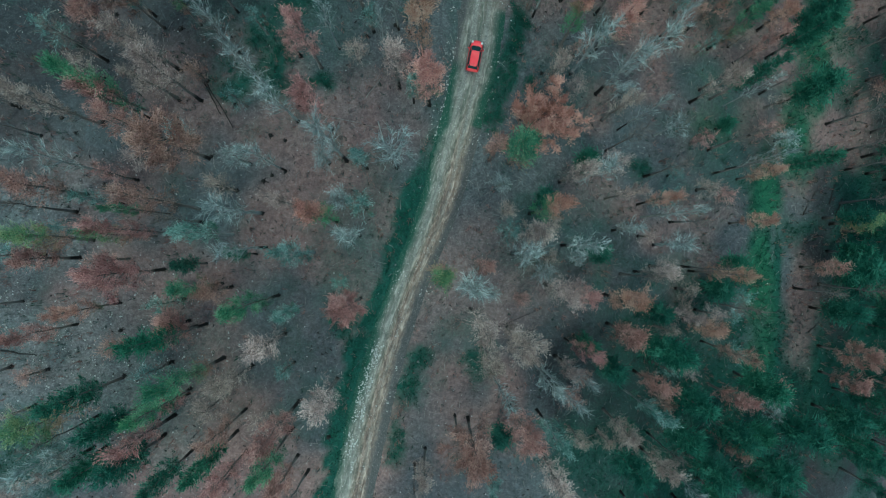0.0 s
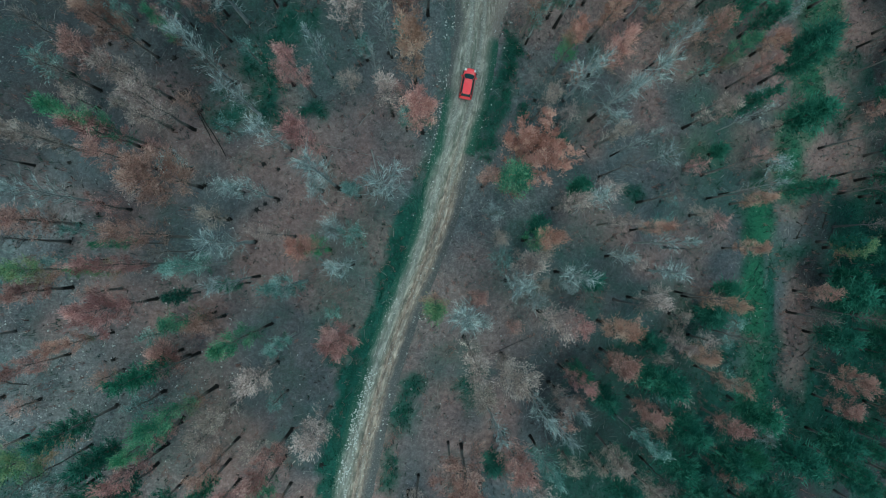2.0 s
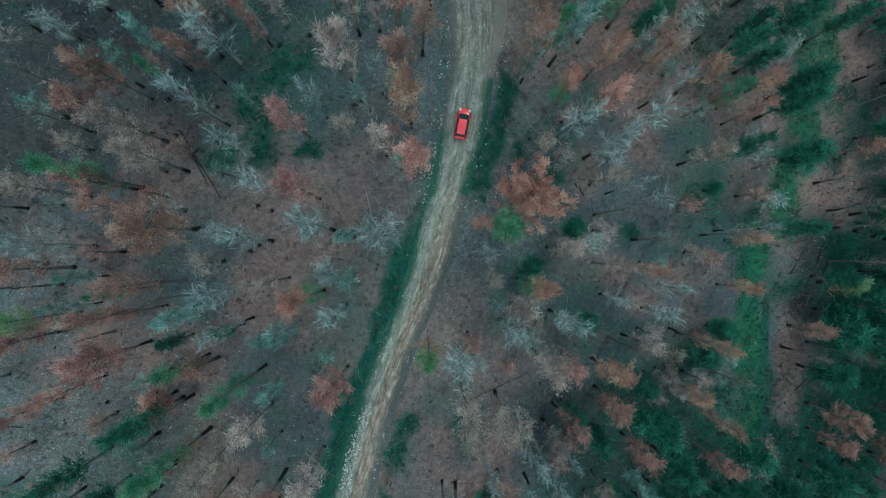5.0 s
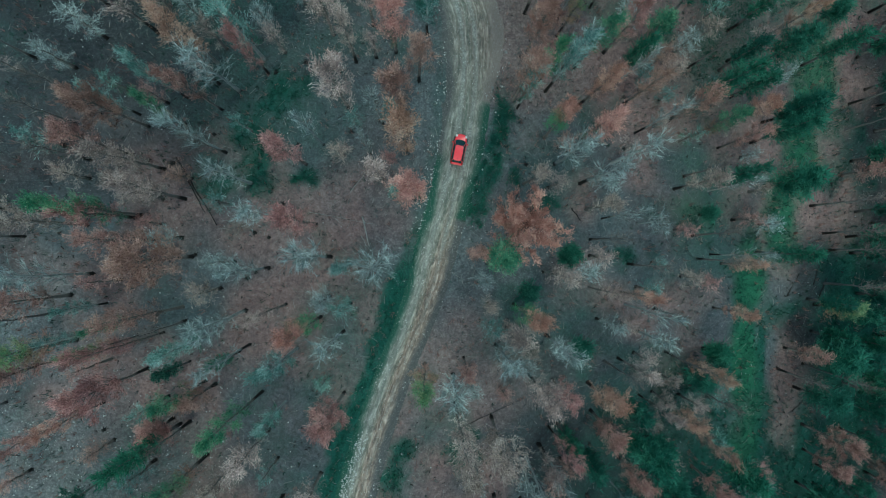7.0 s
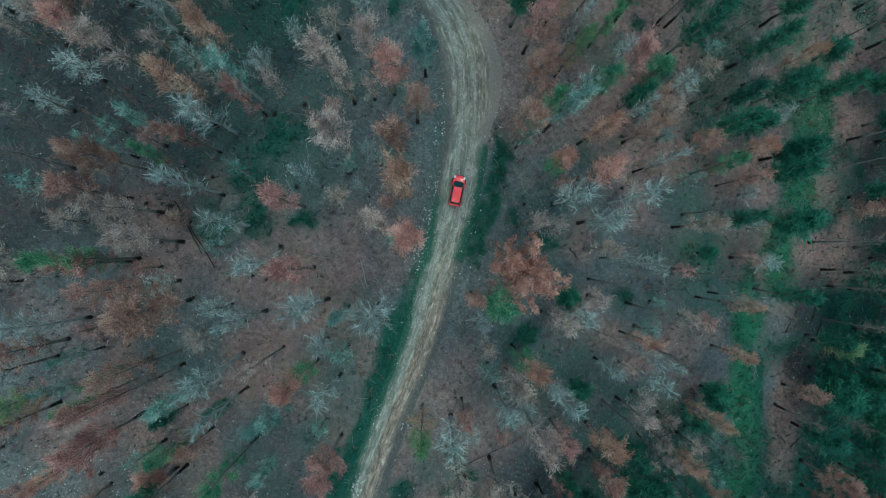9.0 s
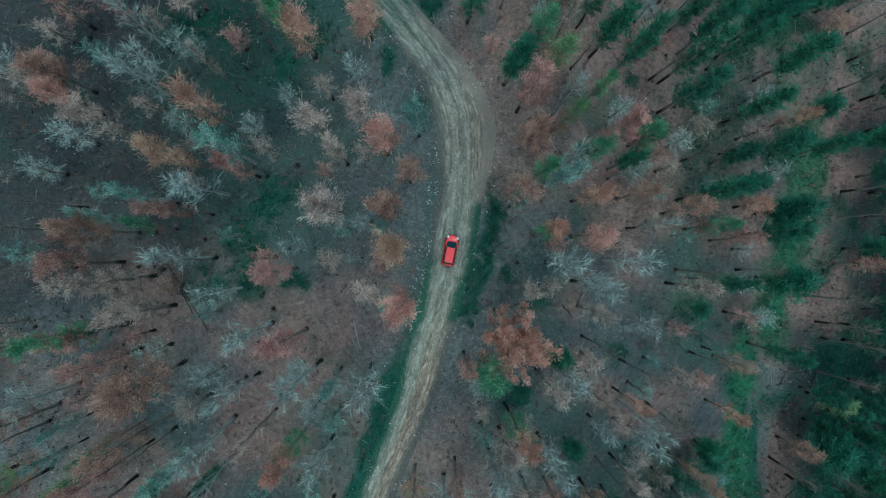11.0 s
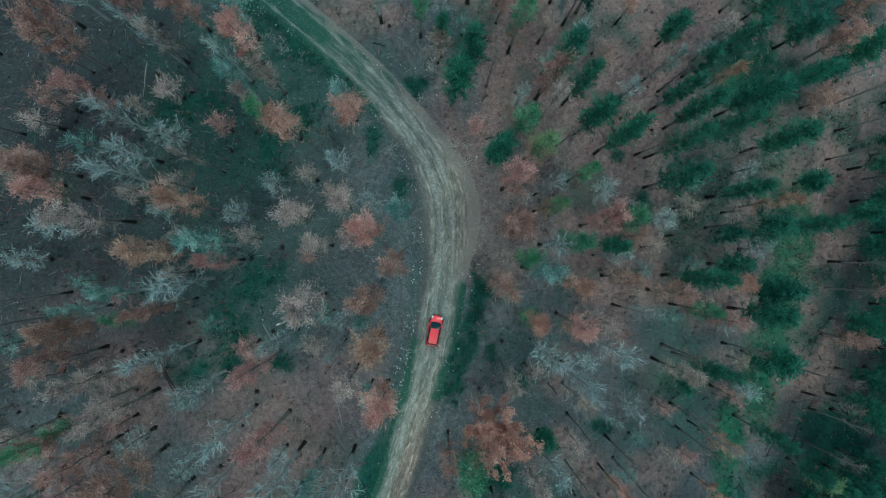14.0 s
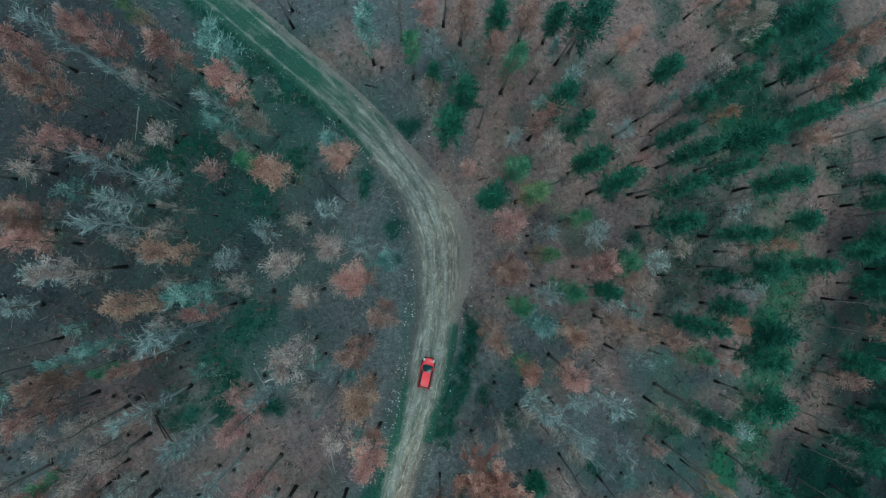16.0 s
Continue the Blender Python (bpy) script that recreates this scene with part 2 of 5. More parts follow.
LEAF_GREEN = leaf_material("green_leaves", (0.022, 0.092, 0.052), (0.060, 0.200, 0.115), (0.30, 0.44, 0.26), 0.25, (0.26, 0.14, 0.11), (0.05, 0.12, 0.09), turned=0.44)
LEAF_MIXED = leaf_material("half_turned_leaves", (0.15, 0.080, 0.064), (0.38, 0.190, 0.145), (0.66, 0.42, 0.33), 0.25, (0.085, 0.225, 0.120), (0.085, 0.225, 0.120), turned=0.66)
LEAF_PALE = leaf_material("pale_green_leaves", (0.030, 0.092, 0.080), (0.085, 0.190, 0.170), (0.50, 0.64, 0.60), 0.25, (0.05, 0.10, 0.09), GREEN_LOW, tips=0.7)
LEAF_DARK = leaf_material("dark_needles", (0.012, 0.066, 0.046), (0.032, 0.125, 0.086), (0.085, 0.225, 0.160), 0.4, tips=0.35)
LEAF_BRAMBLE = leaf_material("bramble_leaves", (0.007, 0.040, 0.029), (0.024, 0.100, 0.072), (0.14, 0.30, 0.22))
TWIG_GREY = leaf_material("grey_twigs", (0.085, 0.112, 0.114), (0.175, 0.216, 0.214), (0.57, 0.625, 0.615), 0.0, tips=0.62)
TWIG_BROWN = leaf_material("brown_twigs", (0.06, 0.050, 0.047), (0.12, 0.10, 0.09), (0.24, 0.20, 0.18), 0.0)
ROCK = grained("grey_rock", (0.10, 0.10, 0.10), (0.34, 0.34, 0.33), 5.0)
STONE = grained("pale_stone", (0.30, 0.30, 0.285), (0.68, 0.68, 0.655), 9.0)
CHAR = grained("charred_wood", (0.008, 0.008, 0.008), (0.035, 0.032, 0.03), 12.0)
DEAD_WOOD = grained("weathered_wood", (0.16, 0.15, 0.14), (0.36, 0.34, 0.32), 10.0)

# ---- the lie of the land ----
def smooth(a, b, x):
    t = np.clip((x - a) / (b - a), 0, 1)
    return t * t * (3 - 2 * t)


def hill(x, y):
    """The hillside's broad form: it falls away to the east and bends down to the north."""
    u, v = np.clip(x, -62, 88) / 50, (np.clip(y, -45, 85) - 20) / 50
    return 1.637 + (-5.987) * u + (-0.400) * v + (-1.883) * u * u + 1.832 * u * v + (-1.932) * v * v


RNG = np.random.default_rng(7)
LATTICE = RNG.random((256, 256))


def grain(x, y, size):
    """Smooth value noise from -1 to 1 with lumps of the given size in metres."""
    u, v = np.asarray(x, float) / size + 91.3, np.asarray(y, float) / size + 47.7
    i, j = np.floor(u).astype(int), np.floor(v).astype(int)
    f, g = u - i, v - j
    f, g = f * f * (3 - 2 * f), g * g * (3 - 2 * g)
    a, b = LATTICE[i % 256, j % 256], LATTICE[(i + 1) % 256, j % 256]
    c, d = LATTICE[i % 256, (j + 1) % 256], LATTICE[(i + 1) % 256, (j + 1) % 256]
    return 2 * ((a * (1 - f) + b * f) * (1 - g) + (c * (1 - f) + d * f) * g) - 1


# centre line of the road, south to north: x, y, half its width
BENDS = [(-14.5, -50, 1.7), (-11.6, -39, 1.7), (-9.0, -28, 1.7), (-8.0, -23, 1.76), (-6.8, -18, 1.7), (-5.4, -13, 1.6), (-3.8, -8, 1.55), (-2.0, -3, 1.5), (0.0, 2, 1.55),
         (1.7, 7, 1.68), (3.0, 12, 1.75), (4.3, 17, 1.75), (5.5, 22, 1.9), (6.4, 27, 1.95), (7.05, 32, 2.05), (7.55, 37, 2.6), (7.1, 42, 2.75), (4.9, 47, 2.2),
         (1.2, 52, 1.75), (-3.3, 56.8, 1.7), (-9.2, 62, 1.6), (-15.2, 67, 1.6), (-21.5, 72, 1.6), (-30, 78, 1.6), (-40, 84, 1.6)]


def spline(points, per=24):
    p = np.array([points[0], *points, points[-1]], float)
    out = []
    for k in range(len(p) - 3):
        a, b, c, d = p[k:k + 4]
        for t in np.linspace(0, 1, per, endpoint=False):
            out.append(0.5 * (2 * b + (c - a) * t + (2 * a - 5 * b + 4 * c - d) * t * t + (3 * b - a - 3 * c + d) * t ** 3))
    out.append(p[-2])
    return np.array(out)


LINE = spline(BENDS)
LINE[:, 2] *= 1.08
STEP = np.gradient(LINE[:, :2], axis=0)
STEP /= np.linalg.norm(STEP, axis=1)[:, None]
SIDE = np.stack([STEP[:, 1], -STEP[:, 0]], 1)
ALONG = np.r_[0, np.cumsum(np.linalg.norm(np.diff(LINE[:, :2], axis=0), axis=1))]


def off_road(x, y):
    """Signed distance from the road's centre line (east of it positive), its half width there, and the way along it."""
    x, y = np.asarray(x, float).ravel(), np.asarray(y, float).ravel()
    d, w, s = np.full(x.shape, 1e3), np.full(x.shape, 2.0), np.zeros(x.shape)
    near = np.nonzero((abs(x) < 60) & (y > -60) & (y < 95))[0]
    for part_ in np.array_split(near, max(1, len(near) // 4000)):
        if not len(part_):
            continue
        dx, dy = x[part_, None] - LINE[None, :, 0], y[part_, None] - LINE[None, :, 1]
        k = np.argmin(dx * dx + dy * dy, axis=1)
        r = np.arange(len(part_))
        q = dx[r, k] * SIDE[k, 0] + dy[r, k] * SIDE[k, 1]
        d[part_] = np.where(q < 0, -1, 1) * np.hypot(dx[r, k], dy[r, k])
        w[part_], s[part_] = LINE[k, 2], ALONG[k]
    return d, w, s


# patches of moss, bramble and grass: x, y, radius along x, radius along y
PATCHES = [(13.3, 21.2, 0.8, 1.5), (-22.9, 19.7, 2.6, 3.2), (-18.3, 22.5, 2.4, 2.6), (-2.4, -17, 2.2, 2.4), (-1, -14, 1.5, 1.6), (-10.3, -9.7, 1.7, 1.5),
           (-4.1, -24.2, 1.2, 4), (-15.8, 30.8, 3.6, 2.6), (-19.5, 26, 2.2, 3.4), (-18.4, 20.3, 2.2, 2.5), (-13, 20.4, 2.0, 1.2), (-2.2, 48.8, 1.1, 2.6),
           (1.3, 43, 1.2, 1.6), (-14.6, 46.6, 2.4, 3.2), (-11.6, 51, 3, 2), (-21.6, 52, 1.8, 2.6), (-27, 51.6, 3.4, 2.6), (-12, 59, 3.6, 1.4),
           (-17, 62.5, 3.2, 1.6), (3, 55.6, 1.5, 1.6), (16.9, 18.1, 1.8, 2.0), (6.7, -14.5, 2.2, 2.6), (28.5, 10.6, 1.6, 1.4), (44.0, -11.2, 2.4, 2.0), (-22.6, 52.3, 2.2, 2.0), (34.2, 41.6, 1.6, 1.3), (30.9, 47.6, 1.4, 1.3)]
# x, y, radii, how thick; (50.3, -4) is a dark strip beside the track
CLEARINGS = [(42, 14, 8, 9, 0.45), (-24, 44, 8, 8, 0.35), (48.0, 8, 2.8, 8, 1.0), (47.6, -4, 2.6, 10, 1.0), (49.8, -15, 3.2, 9, 0.9), (52.5, 16, 3.4, 7, 0.9), (55.5, 26, 3.4, 8, 0.9), (58, 38, 4, 9, 0.8),
             (35, -32, 12, 9, 0.8), (22, -28, 6, 6, 0.7), (54, -24, 9, 10, 0.75), (44, -18, 8, 9, 0.7), (67.5, -6, 7, 20, 1.0), (62, -22, 8, 10, 0.9), (76, 30, 5, 16, 0.9), (50.3, -4, 0.9, 9, 1.0), (38, 24, 4, 5, 0.35),
             (44, 44, 7, 12, 0.6), (52, 61, 8, 8, 0.85), (60, 73, 12, 6, 0.9), (34, -13, 13, 11, 0.6), (46, -24, 16, 12, 0.85), (-14, 58, 15, 9, 0.55), (-18, 48, 10, 8, 0.5), (-17, 28, 10, 8, 0.4), (-9, -2, 6, 9, 0.4), (-30, -16, 9, 9, 0.3),
             (20, 2, 7, 9, 0.3), (18, 20, 6, 7, 0.35), (-46, -24, 6, 6, 0.6)]
# darker soil, part fire-blackened, part lens vignette painted over the outer forest: x, y, radii
SCORCH_VIGNETTE = [(-45, 24, 14, 10), (-60, 30, 14, 12), (60, -34, 14, 10), (73, 24, 9, 28), (61, 2, 7, 16), (64, -10, 9, 20), (-46, 64, 22, 20), (-42, 46, 14, 12), (-26, 36, 20, 14), (-32, 54, 22, 18), (24, -18, 12, 10), (76, 36, 8, 16), (75, -4, 14, 26), (52, -30, 26, 12), (-54, 42, 24, 40), (-56, 8, 16, 16)]


def cover(x, y):
    """How thickly moss and grass cover the ground: 0 none, 1 all."""
    d, w, s = off_road(x, y)
    x, y = np.asarray(x, float).ravel(), np.asarray(y, float).ravel()
    g = 0.7 * smooth(0.05, 0.6, grain(x, y, 7.0) * 0.6 + grain(x, y, 2.6) * 0.4) * (0.35 + 0.5 * smooth(-45, 50, x))
    for px, py, rx, ry in PATCHES:
        q = np.hypot((x - px) / rx, (y - py) / ry) + 0.45 * grain(x, y, 1.6) + 0.35 * grain(x, y, 0.8)
        g = np.maximum(g, 0.85 * (1 - smooth(0.2, 1.7, q)))
    for px, py, rx, ry, thick in CLEARINGS:
        q = np.hypot((x - px) / rx, (y - py) / ry) + 0.3 * grain(x, y, 2.2)
        g = np.maximum(g, thick * (1 - smooth(0.4, 1.6, q)))
    # the grassy ditch west of the road, and the bramble bank east of it
    south = 1 - smooth(4, 20, y)
    ditch = smooth(-w - 2.5 - 0.6 * south, -w - 1.6 - 0.5 * south, d + 0.6 * grain(x, y, 1.5) + 0.35 * grain(x, y, 5.0)) * (1 - smooth(-w - 0.25, -w + 0.15, d))
    g = np.maximum(g, ditch * (0.32 + 0.78 * south) * (0.9 + 0.2 * grain(x, y, 1.1)))
    bank = smooth(w + 0.3, w + 1.0, d - 1.0 * smooth(20, 29, y) + 0.4 * grain(x, y, 1.1)) * (1 - smooth(w + 2.8, w + 4.2, d + 0.8 * grain(x, y, 1.7))) * smooth(14.5, 17, y) * (1 - smooth(29, 35, y))
    g = np.maximum(g, bank * (0.75 + 0.5 * grain(x, y, 1.0)))
    # the road's northern end runs through grass
    north = smooth(46, 60, y) * (1 - smooth(w + 0.2, w + 4.5, np.where(d > 0, 2.2, 1.0) * abs(d) + 1.4 * grain(x, y, 2.0)))
    return np.maximum(g, 0.95 * north)


def land(x, y):
    """Height of the ground."""
    shape_ = np.shape(x)
    d, w, s = off_road(x, y)
    fx, fy = np.asarray(x, float).ravel(), np.asarray(y, float).ravel()
    bumps = 0.22 * grain(fx, fy, 6.0) + 0.10 * grain(fx, fy, 2.1) + 0.05 * grain(fx, fy, 0.9)
    edge = abs(d) - w
    z = hill(fx, fy) + bumps * smooth(0.2, 2.5, edge)
    z = z - 0.22 * (1 - smooth(0.45, 1.1, edge))
    z = z - 0.40 * smooth(0.8, 1.5, edge) * (1 - smooth(1.8, 2.9, edge)) * (d < 0)
    return z.reshape(shape_) if shape_ else float(z[0])


def mesh_from(name, verts, faces, mat, uvs=None):
    me = bpy.data.meshes.new(name)
    me.from_pydata(verts, [], faces)
    me.materials.append(mat)
    me.update()
    return me


def sheet(name, xs, ys, height, mat):
    """A grid of points over xs and ys."""
    gx, gy = np.meshgrid(xs, ys)
    z = height(gx, gy)
    v = np.stack([gx.ravel(), gy.ravel(), z.ravel()], 1)
    nx, ny = len(xs), len(ys)
    k = (np.arange(ny - 1)[:, None] * nx + np.arange(nx - 1)[None, :]).ravel()
    f = np.stack([k, k + 1, k + nx + 1, k + nx], 1)
    me = bpy.data.meshes.new(name)
    me.vertices.add(len(v))
    me.vertices.foreach_set("co", v.ravel())
    me.loops.add(f.size)
    me.loops.foreach_set("vertex_index", f.ravel())
    me.polygons.add(len(f))
    me.polygons.foreach_set("loop_start", np.arange(0, f.size, 4))
    me.polygons.foreach_set("use_smooth", np.ones(len(f), bool))
    me.materials.append(mat)
    me.update()
    me.validate()
    return me, gx, gy


far = np.array([150, 230, 400, 800, 1600, 3000.0])
xs = np.r_[-far[::-1], np.arange(-110, -62, 3), np.arange(-62, 88, 0.6), np.arange(88, 130, 3), far]
ys = np.r_[-far[::-1], np.arange(-100, -45, 3), np.arange(-45, 85, 0.6), np.arange(85, 140, 3), far]
me, gx, gy = sheet("ground", xs, ys, land, SOIL)
warm = smooth(-0.15, 0.45, 0.55 * grain(gx.ravel(), gy.ravel(), 12) + 0.35 * grain(gx.ravel(), gy.ravel(), 4) + 0.7 * np.maximum(smooth(20, 38, gy.ravel()) * smooth(0, 16, gx.ravel()), 0.8 * smooth(2, 22, gy.ravel()) * smooth(20, 34, gx.ravel())) + 0.12 * smooth(51, 55, gx.ravel()) + 0.35 * smooth(8, 16, gx.ravel()) * smooth(24, 40, gy.ravel()) + 0.18 * (1 - smooth(-22, -10, gx.ravel())) * (1 - smooth(22, 34, gy.ravel())) - 0.12 * (1 - smooth(0, 24, gy.ravel())) * smooth(12, 20, gx.ravel()) * (1 - smooth(50, 54, gx.ravel())) - 0.12 * (1 - smooth(0, 10, gx.ravel())) * smooth(0, 16, gy.ravel()) - 0.1 * smooth(2, 8, gx.ravel()) * (1 - smooth(20, 30, gx.ravel())) * (1 - smooth(24, 38, gy.ravel())) - 0.14 * (1 - smooth(-4, 4, gx.ravel())) * smooth(26, 36, gy.ravel()) + 0.18 * (1 - smooth(-8, -2, gx.ravel())) * (1 - smooth(20, 32, gy.ravel())) - 0.14)
for px, py, rx, ry in ((45.4, 17.8, 2.6, 3.2), (35.5, 28.5, 3.0, 3.0), (12.5, 40, 4.0, 8.0), (4, -4, 11, 7)):
    warm = np.maximum(warm, 0.95 * (1 - smooth(0.5, 1.5, np.hypot((gx.ravel() - px) / rx, (gy.ravel() - py) / ry) + 0.3 * grain(gx.ravel(), gy.ravel(), 2.0))))
# dark tone for burnt soil and for the painted edge falloff
scorch_vignette = np.zeros(gx.size)
for px, py, rx, ry in SCORCH_VIGNETTE:
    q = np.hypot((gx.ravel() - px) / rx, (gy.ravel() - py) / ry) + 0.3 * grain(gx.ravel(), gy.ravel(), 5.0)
    scorch_vignette = np.maximum(scorch_vignette, 1 - smooth(0.4, 1.5, q))
def zone(spots, soft):
    g = np.zeros(gx.size)
    for px, py, rx, ry in spots:
        q = np.hypot((gx.ravel() - px) / rx, (gy.ravel() - py) / ry) + soft * grain(gx.ravel(), gy.ravel(), 3.0)
        g = np.maximum(g, 1 - smooth(0.5, 1.4, q))
    return g


# paler soil around the road: the lens's brighter middle put into the colour
ash_lens_lift = 0.45 * zone([(-10, 30, 13, 14), (13, 31, 8, 12), (0, 47, 9, 8), (2, 36, 13, 16), (9, 6, 12, 14), (15, 42, 10, 9), (2, -2, 12, 9)], 0.35)
# pale ash on the western slope
ash_lens_lift = np.maximum(ash_lens_lift, zone([(-42, -16, 15, 12), (-45, 2, 8, 8)], 0.35))
grass = zone([(48.0, 8, 3, 9), (47.4, -4, 2.4, 10), (48.4, -15, 2.6, 9), (52.5, 16, 4, 8), (55.5, 26, 4, 9), (58, 38, 5, 10), (52, 58, 6, 5), (40, 20, 4, 5)], 0.3)
for key, value in (("cover", cover(gx, gy)), ("warm", warm), ("scorch_vignette", scorch_vignette), ("ash_lens_lift", ash_lens_lift), ("grass", grass)):
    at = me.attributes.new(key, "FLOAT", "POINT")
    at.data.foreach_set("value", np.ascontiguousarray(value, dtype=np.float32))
ground = tagged(new("ground", me), "brown leaf litter, ash and moss on a burnt forest slope", "ground", kind="structure")

# the road: ruts pressed into a strip of gravel
ACROSS = np.linspace(-1.5, 1.5, 55)
rows_v, track_v, verge_v, grassy_v, muddy_v, earthy_v, uv_v = [], [], [], [], [], [], []
for k in range(0, len(LINE), 2):
    cx, cy, w = LINE[k]
    base = hill(cx, cy)
    for q in ACROSS:
        px, py = cx + SIDE[k, 0] * q * w, cy + SIDE[k, 1] * q * w
        wander = 0.10 * grain(ALONG[k], 3.0, 6.0) - 0.5 * math.exp(-((cy - 40.5) / 5.5) ** 2)
        rut = math.exp(-((abs(q * w - wander) - 0.80 - 0.45 * float(smooth(50, 60, cy))) / (0.30 - 0.08 * float(smooth(48, 58, cy)))) ** 2)
        ridge = 0.05 * (1 - min(1.0, q * q)) - 0.085 * rut + 0.025 * float(grain(px, py, 0.5)) + 0.02 * float(grain(px * 3, py * 0.8, 0.7))
        drop = -0.20 * max(0.0, (abs(q) - 1.05) / 0.45)
        rows_v.append((px, py, base + (hill(px, py) - base) * 0.8 + 0.03 + ridge + drop))
        north = float(smooth(46, 66, cy))
        track_v.append((0.95 * rut + 0.06) * (1 - 0.35 * north) * (1 - 0.6 * float(1 - smooth(4, 22, cy))) * (0.78 + 0.35 * float(grain(px, py * 0.35, 1.1))))
        mid = math.exp(-((q * w - wander) / 0.35) ** 2) * (0.36 + 0.5 * north)
        verge_v.append(min(1.0, max(mid, north * (0.92 - 0.55 * rut + 0.35 * float(grain(px, py, 1.2))), float(smooth(0.36, 1.42, abs(q) + 0.10 * float(grain(px, py, 1.4)) + 0.16 * float(grain(px, py, 5.0)) + 0.06 * float(grain(px, py, 0.5)) + 0.10 * north)))))
        grassy_v.append(1.0 - 0.75 * float(smooth(0.85, 1.25, q + 0.25 * float(grain(px, py, 1.6)))) if abs(q) < 0.6 or north > 0.3 else float(smooth(0.3, 0.5, (1 - smooth(14, 30, cy)) * (q < 0) + north + (q > 0) * smooth(15, 17, cy) * (1 - smooth(28, 33, cy)))))
        muddy_v.append(float((1 - smooth(4, 26, cy)) * smooth(-0.35, 0.15, q)) * 0.95 + 0.12 + 0.42 * math.exp(-((cy - 39) / 9) ** 2) * (1 + 0.4 * q))
        earthy_v.append(float(smooth(22, 34, cy) * smooth(0.1, 0.6, q)))
        uv_v.append((q * w, ALONG[k]))
nq, nk = len(ACROSS), len(rows_v) // len(ACROSS)
faces = [(a * nq + c, a * nq + c + 1, (a + 1) * nq + c + 1, (a + 1) * nq + c) for a in range(nk - 1) for c in range(nq - 1)]
me = mesh_from("road", rows_v, faces, ROAD)
for key, value in (("track", track_v), ("verge", verge_v), ("grassy", grassy_v), ("muddy", muddy_v), ("earthy", earthy_v)):
    at = me.attributes.new(key, "FLOAT", "POINT")
    at.data.foreach_set("value", np.array(value, dtype=np.float32))
layer = me.uv_layers.new(name="UVMap")
flat = np.array(uv_v, dtype=np.float32)[np.array(faces).ravel()]
layer.data.foreach_set("uv", flat.ravel())
me.polygons.foreach_set("use_smooth", np.ones(len(faces), bool))
tagged(new("road", me), "rutted pale gravel forest road with muddy wheel tracks", "road", kind="structure")


# ---- building blocks ----
class Shape:
    """Vertices and faces gathered into one mesh."""

    def __init__(self):
        self.v, self.f, self.tint, self.spray = [], [], [], 0.5

    def tube(self, points, radii, sides=5):
        """A tapered round bar through the points."""
        base = len(self.v)
        for k, p in enumerate(points):
            ahead = (points[min(k + 1, len(points) - 1)] - points[max(k - 1, 0)]).normalized()
            a = ahead.orthogonal().normalized()
            b = ahead.cross(a)
            for s in range(sides):
                t = 2 * math.pi * s / sides
                self.v.append(p + (a * math.cos(t) + b * math.sin(t)) * radii[k])
        for k in range(len(points) - 1):
            for s in range(sides):
                n = (s + 1) % sides
                self.f.append((base + k * sides + s, base + k * sides + n, base + (k + 1) * sides + n, base + (k + 1) * sides + s))
        self.f.append(tuple(base + (len(points) - 1) * sides + s for s in range(sides)))
        self.f.append(tuple(base + s for s in reversed(range(sides))))

    def blade(self, p, way, width, end=0.5):
        """One thin twig or needle."""
        side = way.orthogonal().normalized()
        side = Matrix.Rotation(random.uniform(0, 6.28), 3, way.normalized()) @ side * width * 0.5
        k = len(self.v)
        self.v += [p - side, p + side, p + way]
        self.f.append((k, k + 1, k + 2))
        self.tint += [(self.spray, end), (self.spray, end), (self.spray, min(1.0, end + 0.25))]

    def leaf(self, p, size, lie=0.6, end=0.5):
        """One folded leaf of four corners."""
        n = Vector((random.gauss(0, lie), random.gauss(0, lie), 1)).normalized()
        a = Matrix.Rotation(random.uniform(0, 6.28), 3, n) @ n.orthogonal().normalized()
        b = n.cross(a)
        k = len(self.v)
        self.v += [p - a * size, p - b * size * 0.55 + n * size * 0.2, p + a * size, p + b * size * 0.55 + n * size * 0.2]
        self.f.append((k, k + 1, k + 2, k + 3))
        self.tint += [(self.spray, end)] * 4

    def mesh(self, name, mat, soft=False):
        me = mesh_from(name, [tuple(v) for v in self.v], self.f, mat)
        if soft:
            me.polygons.foreach_set("use_smooth", np.ones(len(me.polygons), bool))
        if len(self.tint) == len(self.v):
            for i, key in enumerate(("spray", "end")):
                at = me.attributes.new(key, "FLOAT", "POINT")
                at.data.foreach_set("value", np.array([q[i] for q in self.tint], dtype=np.float32))
        return me


def part(name, me, parent, label=""):
    """One mesh object under a thing or under a part."""
    ob = new(name, me)
    ob.parent = parent
    return tagged(ob, label)


def bent(start, way, length, steps, curl, lift=0.0):
    """Points along a branch that wanders and rises."""
    p, d, out = start.copy(), way.normalized(), [start.copy()]
    for _ in range(steps):
        d = (d + Vector((random.gauss(0, curl), random.gauss(0, curl), random.gauss(0, curl) + lift))).normalized()
        p = p + d * (length / steps)
        out.append(p.copy())
    return out


